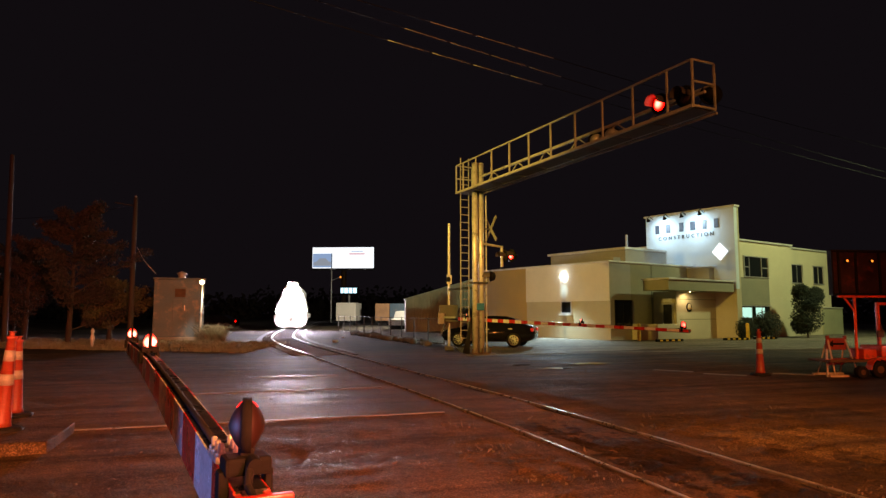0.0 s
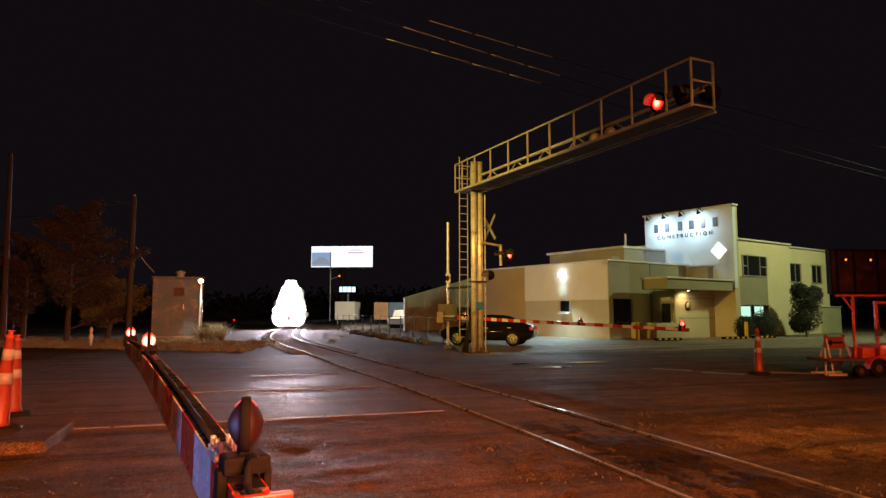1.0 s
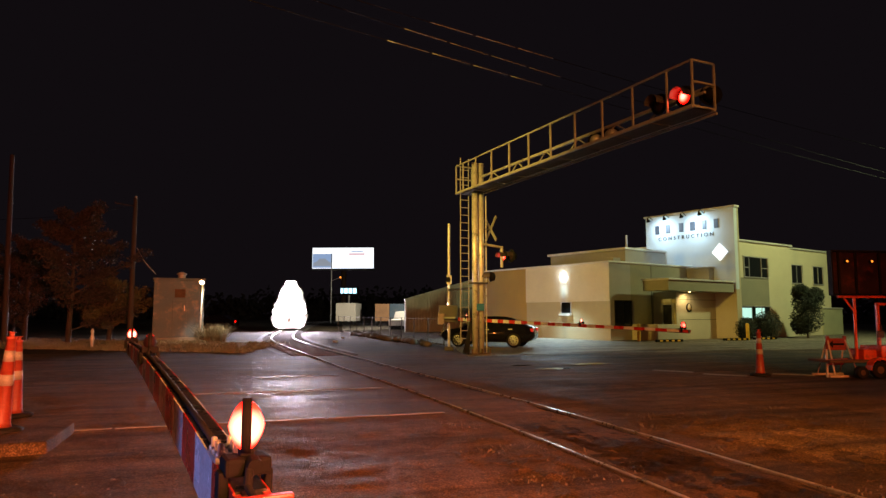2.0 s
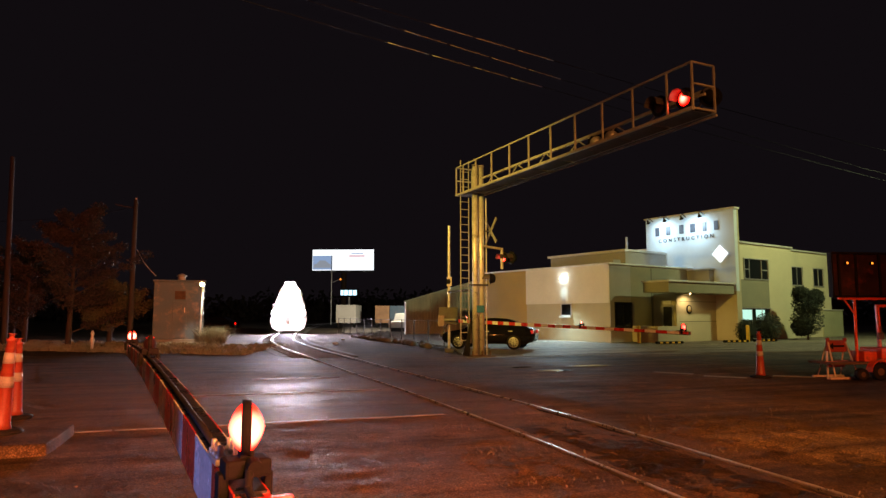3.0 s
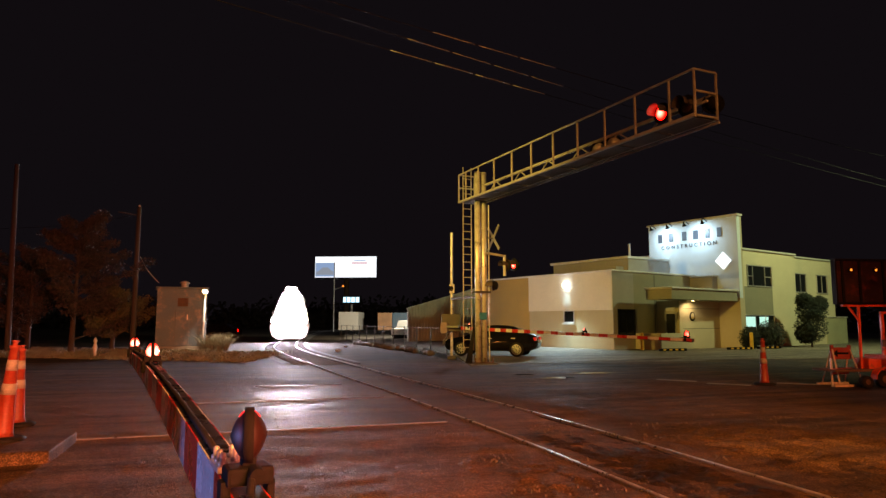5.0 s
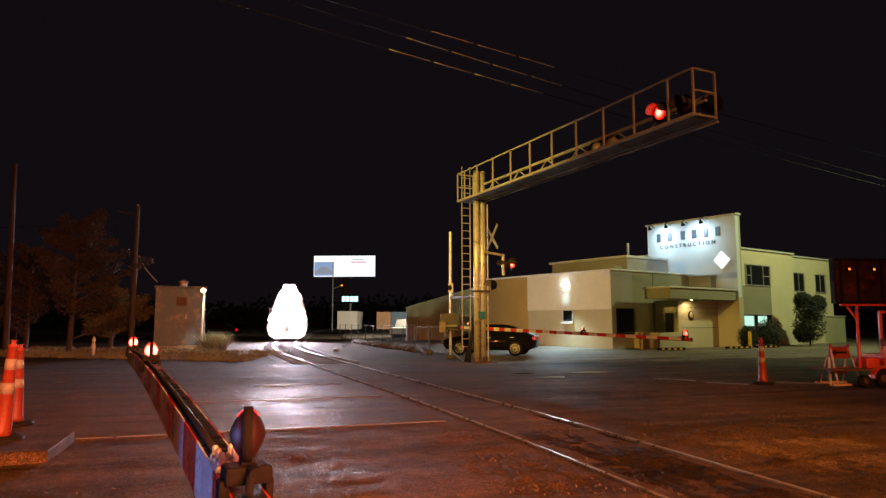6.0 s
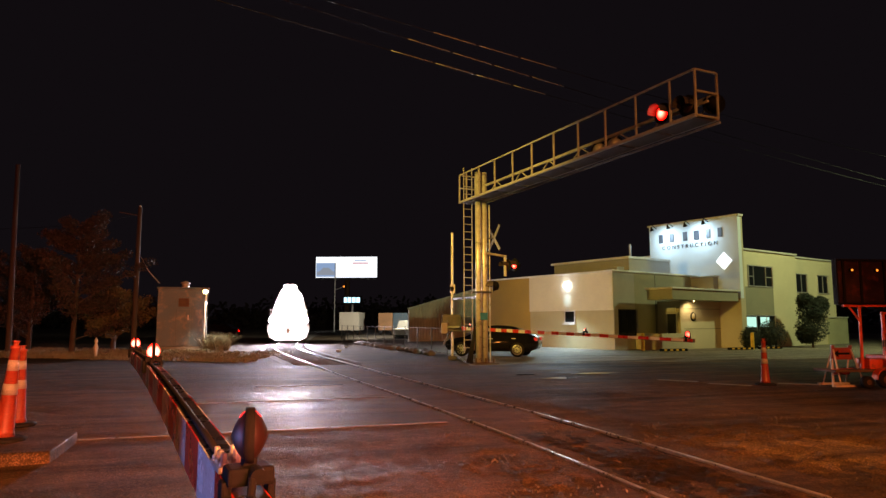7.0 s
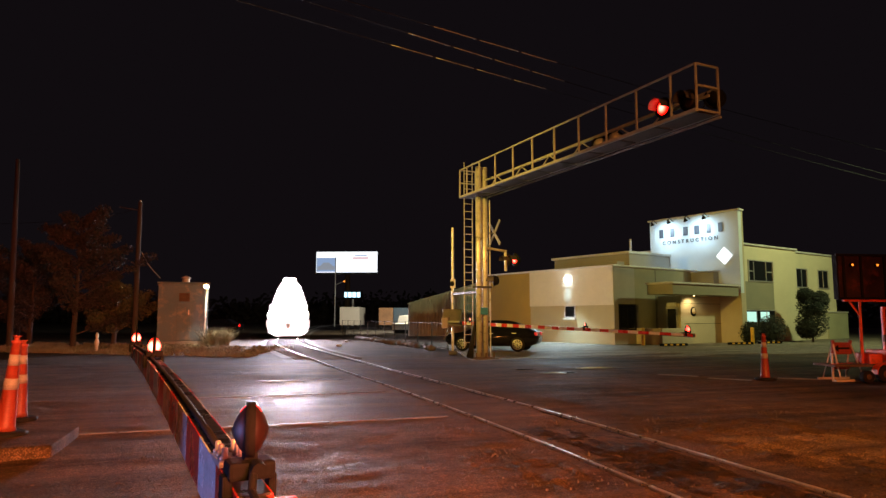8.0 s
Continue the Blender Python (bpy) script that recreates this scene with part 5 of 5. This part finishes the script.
# ---------------------------------------------------------------- the left side and the distance
def build_shed():
    s = thing("signal_shed", pose(-16.5, 40.8, 0.0, 0, 0, 24), "grey sheet-metal signal shed with a roof vent", "shed")
    part("base", box(-1.5, 1.5, -1.3, 1.3, -0.06, 0.15, 0.02), KERB, s, "concrete base")
    part("wall", box(-1.42, 1.42, -1.2, 1.2, 0.15, 3.6, 0.03), SHED, s, "grey painted wall")
    part("roof", box(-1.5, 1.5, -1.3, 1.3, 3.6, 3.72, 0.03), SHED, s)
    v = part("roof_vent", rod((0.15, 0, 3.7), (0.15, 0, 4.0), 0.22, seg=16), GALV, s)
    part("vent_cap", lathe([(0.3, 4.0), (0.3, 4.06), (0.05, 4.18)], 16, m=Matrix.Translation((0.15, 0, 0))), GALV, v)
    part("door", box(-0.35, 0.45, -1.23, -1.2, 0.25, 2.4, 0.01), SHED, s)
    part("louvre", box(-0.25, 0.35, -1.225, -1.2, 2.55, 3.05), RUST, s, "rusty louvre")
    part("latch", box(0.3, 0.34, -1.27, -1.23, 1.75, 2.05), ALU, s)
    p = thing("lamp_pipe", pose(-14.66, 39.6, -0.06), "slim pale pipe with a warm lamp on top", "lamp post")
    part("pipe", rod((0, 0, 0), (0.08, 0, 3.45), 0.06, 0.05), mat("white_pipe", (0.7, 0.68, 0.62), 0.4), p)
    part("collar", rod((0.03, 0, 1.65), (0.03, 0, 1.72), 0.085), GALV, p)
    h = part("lamp_head", box(-0.05, 0.2, -0.2, 0.1, 3.42, 3.6, 0.03), GALV, p)
    part("lens", ball((0.1, -0.22, 3.5), 0.13), LAMP_WARM, h, "warm glowing lens")


lamp("pipe_light", "SPOT", (-14.42, 39.36, 3.5), (-14.2, 38.4, 0), 2300, (1.0, 0.84, 0.58), 0.06, 84, 0.4)


def build_pole(x, y, h, lean=0.0, arm=True):
    p = thing("utility_pole", pose(x, y, -0.06, 0, lean, 20), "dark weathered wooden utility pole", "utility pole", "utility poles")
    part("pole", rod((0, 0, 0), (0, 0, h), 0.16, 0.11, 14), WOOD, p)
    if arm:
        part("bracket", rod((0, 0, h - 0.5), (-1.1, 0, h - 0.35), 0.03), WOOD, p)
        part("insulator", lathe([(0.03, 0), (0.07, 0.05), (0.04, 0.12)], 10, m=Matrix.Translation((0, 0, h))), TRIM, p)
    return p


def cable(name, pts, r, label, material=None):
    return solid(name, tube(spline(pts, 6), r, 6), material or ALU_DARK, label, "cable", group="overhead wires")


def build_wires():
    for p, q, s0, n in (((3.29, 18.58), (-2.07, 14.98), -0.68, 3), ((3.77, 20.1), (-3.09, 14.98), -0.70, 4), ((3.29, 20.8), (-4.63, 14.98), -0.61, 4)):
        p, q = Vector((*p, 9.0)), Vector((*q, 9.0))
        at = lambda k: p + (p - q) * k + Vector((0, 0, 0.03 * k * k))
        w = cable("overhead_wire", [tuple(at(k)) for k in (-8, -5, -3, -2, -1, 0, 1, 3, 5, 8)], 0.0095, "thin overhead wire, lamplight on it put in as pale lengths", RUBBER)
        # lamplight along the wire, put in as paler tubes over the black one
        for i in range(n):
            k0, k1 = s0 * (1 - i / n), s0 * (1 - (i + 0.92) / n)
            part("lit_length", tube([tuple(at(k0 + (k1 - k0) * j / 4)) for j in range(5)], 0.012, 8), GALV, w, "pale length standing in for lamplight on the wire")
    cable("pole_wire", [(-17.9, 38.0, 8.0), (-24, 41, 7.7), (-40, 50, 8.6)], 0.015, "thin wire running off the wooden pole", RUBBER)
    cable("pole_wire", [(-17.9, 38.0, 5.4), (-17.5, 38.2, 4.6), (-17.0, 38.6, 3.9)], 0.02, "slack service wire from the wooden pole", ALU)


def build_tree(x, y, h, seed, spread=1.0, leaves=5000, name="bare_tree", label="tall roadside tree with thin reddish foliage"):
    rng = random.Random(seed)
    t = thing(name, pose(x, y, -0.06), label, "tree", "roadside trees")
    part("trunk", rod((0, 0, 0), (0.1, 0, h * 0.55), 0.16, 0.08, bm=rod((0.1, 0, h * 0.55), (0.05, 0.1, h * 0.95), 0.08, 0.02)), BARK, t)
    centres = []
    for i in range(34):
        a, z = rng.uniform(0, 6.28), h * rng.uniform(0.08, 0.88)
        l = spread * rng.uniform(0.6, 1.3) * (1.25 - z / h) * h * 0.28
        e = Vector((math.cos(a) * l, math.sin(a) * l, z + l * rng.uniform(0.3, 0.8)))
        part("limb", rod((0.05, 0, z), e, 0.045, 0.012, 6), BARK, t)
        for k in (0.3, 0.5, 0.7, 0.87, 1.0):
            c = Vector((0.05, 0, z)).lerp(e, k)
            centres.append((tuple(c), (0.3 * spread, 0.3 * spread, 0.28)))
    part("crown", clumps(centres, int(leaves * 1.5), 0.12, seed, 0.4), OLIVE_LEAF if name == "low_tree" else LEAF, t)
    return t


def build_left():
    build_pole(-18.1, 38.0, 8.4)
    build_pole(-24.3, 36.5, 10.6, -1.0, False)
    build_tree(-20.5, 36.0, 7.6, 11, 1.5, 11000)
    build_tree(-24.5, 38.5, 6.4, 12, 1.2, 6000)
    build_tree(-20.0, 39.4, 3.9, 13, 1.7, 9000, "low_tree", "low bushy tree beside the wooden pole")
    build_tree(-27.5, 42.0, 7.0, 14, 1.3, 6000)
    # rough grass and weeds
    rng = random.Random(8)
    b = thing("weed_bush", pose(-13.7, 38.8, -0.06), "dry yellow-green weed bush by the lamp pipe", "bush")
    spots = [((0, 0, 0), 0.35), ((0.5, 0.1, 0), 0.3), ((-0.45, 0.1, 0), 0.3)]
    part("foliage", blades(spots, 1500, 1.05, 21, 0.5, 0.005), GRASS, b)
    tuft = []
    for _ in range(420):
        x = rng.uniform(-26, -8.6)
        y = 27.5 + (x + 8.6) * -0.32 + rng.random() ** 1.6 * 9
        tuft.append(((x, y, -0.06), rng.uniform(0.15, 0.6)))
    solid("dry_grass", blades(tuft, 20000, 0.16, 22, 0.7, 0.012), GRASS, "dry trodden grass along the street verge", "grass", kind="stuff")
    p = thing("marker_post", pose(-16.3, 30.6, -0.05), "small pale marker post in the grass", "marker post")
    part("post", lathe([(0.05, 0), (0.07, 0.3), (0.11, 0.5), (0.05, 0.68), (0.09, 0.8), (0.03, 0.95)], 10), TRIM, p)


def build_fence():
    a, b = Vector((0.0, 33.5)), Vector((-9.6, 60.0))
    f = thing("chain_link_fence", pose(0, 0, 0), "low galvanised chain-link fence along the lot", "fence")
    n = 11
    for i in range(n + 1):
        p = a.lerp(b, i / n)
        part("post", rod((p.x, p.y, -0.06), (p.x, p.y, 1.35), 0.03, seg=8), DULL_STEEL, f)
    part("top_rail", rod((a.x, a.y, 1.3), (b.x, b.y, 1.3), 0.012, seg=8), DULL_STEEL, f)
    mesh = bmesh.new()
    L = (b - a).length
    for k in range(int(L / 0.4)):
        for s in (-1, 1):
            p0, p1 = a.lerp(b, max(0, min(1, k * 0.4 / L))), a.lerp(b, max(0, min(1, (k * 0.4 + s * 1.2) / L)))
            bar((p0.x, p0.y, 0.05), (p1.x, p1.y, 1.28), 0.002, bm=mesh)
    tagged(part("wire_mesh", mesh, DULL_STEEL, f, "dull wire mesh"), kind="stuff")
    rng = random.Random(31)
    for i in range(26):
        p = a.lerp(b, i / 40) + Vector((-0.6 + rng.uniform(-0.2, 0.2), -0.4))
        bm = ball((0, 0, 0), 0.28, (rng.uniform(0.9, 1.6), rng.uniform(0.7, 1.0), rng.uniform(0.5, 0.75)), 10)
        for v in bm.verts:
            v.co += Vector((noise.noise(v.co * 5 + Vector((i, 0, 0))),) * 3) * 0.09
        solid("boulder", bm, STONE, "rough grey edging boulder beside the fence", "boulder", pose(p.x, p.y, 0.06, 0, 0, rng.uniform(0, 360)), "edging boulders", smooth=True)


def build_litter():
    for x, y, r in ((-6.11, 37.2, 0.16), (-6.63, 43.3, 0.13)):
        bm = ball((0, 0, 0), r, (1.4, 1.0, 0.5), 10)
        for v in bm.verts:
            v.co += v.co.normalized() * 0.35 * r * noise.noise(v.co * 9)
        solid("paper_scrap", bm, TRIM, "crumpled pale paper scrap on the gravel", "litter", pose(x, y, 0.02, 0, 0, x * 40), "paper scraps")


def build_distance():
    b = thing("billboard", pose(-23.2, 150, 0, 0, 0, -3), "large lit white roadside billboard on a steel column", "billboard")
    part("column", rod((0, 1.2, 0), (0, 1.2, 11.5), 0.6), RUST, b)
    part("panel", box(-7.2, 7.2, 0, 0.5, 11.6, 16.7), BLACK, b)
    part("face", box(-7.1, 7.1, -0.03, 0, 11.8, 16.6), BILLBOARD_LIT, b, "glowing white face")
    p = part("print", box(-7.0, -2.6, -0.06, -0.03, 12.0, 15.2), BILLBOARD_BLUE, b, "pale blue printed picture")
    part("print_shape", prism([(-6.8, 12.4), (-6.8, 13.1), (-6.1, 13.4), (-5.4, 14.1), (-4.1, 14.1), (-3.3, 13.4), (-2.8, 13.2), (-2.8, 12.4)], -0.1, -0.06), glow("lit_print_grey", (0.5, 0.55, 0.65), 0.5), p)
    part("print_bar", box(1.4, 5.0, -0.06, -0.03, 14.9, 15.3), BILLBOARD_RED, b, "pale red printed bar")
    part("print_bar", box(1.9, 4.6, -0.06, -0.03, 15.6, 15.8), BILLBOARD_BLUE, b)
    part("catwalk", box(-7.2, 7.2, -1.2, 0, 11.3, 11.45), ALU_DARK, b)
    for x in (-5.2, -1.7, 1.7, 5.2):
        part("lamp", box(x - 0.25, x + 0.25, -1.5, -1.2, 11.3, 11.45, 0.03), ALU, b, "small floodlight under the face")
    s = thing("display_sign", pose(-17.4, 120, 0), "small lit electronic roadside sign on a post", "sign")
    part("post", rod((0, 0.3, 0), (0, 0.3, 5.4), 0.2), GALV, s)
    part("case", box(-1.75, 1.75, 0, 0.4, 4.9, 6.4), BLACK, s)
    part("display", box(-1.65, 1.65, -0.03, 0, 5.0, 6.3), BLACK, s)
    for i, (x0, x1) in enumerate(((-1.5, -1.0), (-0.85, -0.2), (-0.05, 0.6), (0.75, 1.4))):
        part("display_bar", box(x0, x1, -0.06, -0.03, 5.2, 6.15), SCREEN_LIT, s, "glowing pale bar")
    l = thing("street_lamp", pose(-18.0, 110, 0), "distant street lamp on a tall pale post", "street lamp")
    part("post", rod((-0.9, 0, 0), (-0.9, 0, 11.6), 0.11, 0.08), GALV, l)
    part("arm", rod((-0.9, 0, 7.0), (0.6, 0, 7.6), 0.05), GALV, l)
    part("head", ball((0.6, 0, 7.6), 0.16), LAMP_AMBER, l, "warm glowing head")
    # parked trailers and cars across the far lot
    for x, y, w, h, col, lab in ((-12.55, 84, 2.5, 2.3, STUCCO_WHITE, "white box trailer parked in the far lot"), (-7.9, 84, 1.8, 2.2, mat("rust_container", (0.42, 0.22, 0.10), 0.7, 0, 20, 0.8), "rust-red container in the far lot"),
                                 (-5.55, 83.9, 2.8, 2.2, SHED, "pale grey container at the far lot's edge")):
        t = thing("trailer", pose(x, y, 0), lab, "trailer", "parked trailers")
        part("body", box(-w / 2, w / 2, 0, 6, 0.6, 0.6 + h, 0.04), col, t)
        for k in range(int(w / 0.35)):
            part("rib", box(-w / 2 + 0.15 + k * 0.35, -w / 2 + 0.2 + k * 0.35, -0.03, 0, 0.7, 0.5 + h), col, t)
        for sx in (-0.4, 0.4):
            part("wheel", rod((sx * w - 0.12, 0.8, 0.4), (sx * w + 0.12, 0.8, 0.4), 0.4, seg=18), RUBBER, t)
    v = thing("pickup_truck", pose(-3.75, 66, 0.0, 0, 0, 70), "white pickup truck parked by the sheet-metal shed", "truck")
    part("body", prism([(-2.4, 0.4), (-2.4, 0.95), (-1.2, 1.05), (-0.7, 1.75), (0.6, 1.8), (0.8, 1.1), (2.5, 1.1), (2.5, 0.4)], -0.9, 0.9), STUCCO_WHITE, v)
    part("window", prism([(-1.0, 1.1), (-0.65, 1.65), (0.5, 1.68), (0.55, 1.1)], -0.93, 0.93), DARK_GLASS, v)
    for x in (-1.6, 1.6):
        part("wheel", rod((x, -0.95, 0.38), (x, 0.95, 0.38), 0.38, seg=18), RUBBER, v)
    # far cars' lamps beyond the shed
    c = thing("far_car", pose(-24.2, 70, -0.06), "distant car with lit lamps beyond the shed", "car")
    part("body", prism([(-2.2, 0.3), (-2.2, 0.9), (-1.1, 1.0), (-0.5, 1.45), (1.0, 1.45), (1.7, 1.0), (2.2, 0.95), (2.2, 0.3)], -0.85, 0.85), CAR_PAINT, c)
    for x in (-1.4, 1.4):
        part("wheel", rod((x, -0.9, 0.33), (x, 0.9, 0.33), 0.33, seg=16), RUBBER, c)
    part("headlamp", ball((-2.2, -0.6, 0.75), 0.1), LAMP_WHITE, c)
    part("tail_light", ball((2.2, -0.6, 0.8), 0.08), LAMP_RED, c)


def build_far_woods():
    """The dark line of woods that closes the distance."""
    rng = random.Random(77)
    spots = []
    for _ in range(420):
        x = rng.uniform(-260, 260)
        y = 185 + rng.uniform(0, 30) - abs(x) * 0.12
        h = rng.uniform(4, 9) + 3 * noise.noise((x * 0.03, 0, 2))
        spots.append(((x, y, h * 0.5), (4.0, 3.0, h * 0.55)))
    solid("far_woods", clumps(spots, 42000, 1.3, 78), LEAF, "dark line of far woods under the night sky", "woods", kind="stuff")


def build_lamp_posts():
    """The street and lot lamps whose light falls on the place."""
    for x, y, h, tx, ty, lab in ((8.0, -12.6, 10.1, 8.0, -12.0, "street lamp"), (-13.6, 7.6, 9.7, -13.0, 8.0, "street lamp"), (29.2, 34.4, 13.5, 28.6, 35.0, "lot lamp"),):
        p = thing("street_lamp", pose(x, y, -0.05), "tall galvanised " + lab + " with a glowing head", "street lamp", "street lamps")
        part("pole", rod((0, 0, 0), (0, 0, h), 0.1, 0.06), GALV, p)
        part("arm", rod((0, 0, h), (tx - x, ty - y, h + 0.15), 0.04), GALV, p)
        part("head", box(tx - x - 0.2, tx - x + 0.2, ty - y - 0.2, ty - y + 0.2, h + 0.12, h + 0.28, 0.04), GALV, p)


def build_near_mast():
    m = thing("gate_mast", pose(0.62, -0.5, -0.05), "galvanised mast and motor box of the near gate", "gate mast")
    part("pole", rod((0.25, -0.25, 0), (0.25, -0.25, 1.12), 0.06, seg=14), GALV, m)
    part("motor_box", box(0.1, 0.5, -0.5, 0.1, 0.5, 1.08, 0.04), ALU_DARK, m)
    part("arm_bracket", bar((0.3, -0.2, 1.0), (-0.98, 2.06, 1.1), 0.06), RED_TAPE, m)
    part("base", box(-0.05, 0.55, -0.55, 0.05, 0, 0.2, 0.03), KERB, m)
    # unseen mast, added where the red fill spots stand
    f = thing("flasher_mast", pose(9.5, -9.4, -0.05), "unseen mast with red flashers, added for the red fill light", "railway signal")
    part("pole", rod((0, 0, 0), (0, 0, 4.2), 0.06, seg=14), GALV, f)
    part("lamp_arm", rod((-0.75, 0, 3.05), (0.75, 0, 3.05), 0.03), GALV, f)
    part("base", box(-0.25, 0.25, -0.25, 0.25, 0, 0.2, 0.03), KERB, f)
    for x in (-0.75, 0.75):
        h = part("flasher_housing", lathe([(0.05, -0.22), (0.15, -0.18), (0.19, -0.02), (0.19, 0.0)], 18, m=Matrix.Translation((x, 0.15, 3.05)) @ Matrix.Rotation(-math.pi / 2, 4, "X")), BLACK, f)
        part("lens", ball((x, 0.17, 3.05), 0.16, (1, 0.3, 1)), LAMP_RED, h, "lit red lens")


build_car(pose(2.2, 31.9, 0.006, 0, 0, -18.0), "black sedan parked on the concrete lot")
# unseen second sedan, added to stand behind the blue spot
build_car(pose(-11.8, 0.4, 0.0, 0, 0, 198.1), "unseen black sedan added as the source of the gate arm's blue light")
for x, y, z, lean in ((-5.56, 8.37, 0.13, 4.0), (-6.7, 10.4, 0.0, 0.5)):
    build_cone(pose(x, y, z, 0, lean, 0), 1.24)
build_cone(pose(8.18, 17.2, 0.0), 1.18)
build_lot_things()
build_message_trailer()
build_shed()
build_wires()
build_left()
build_fence()
build_litter()
build_distance()
build_far_woods()
build_lamp_posts()
build_near_mast()


motions()
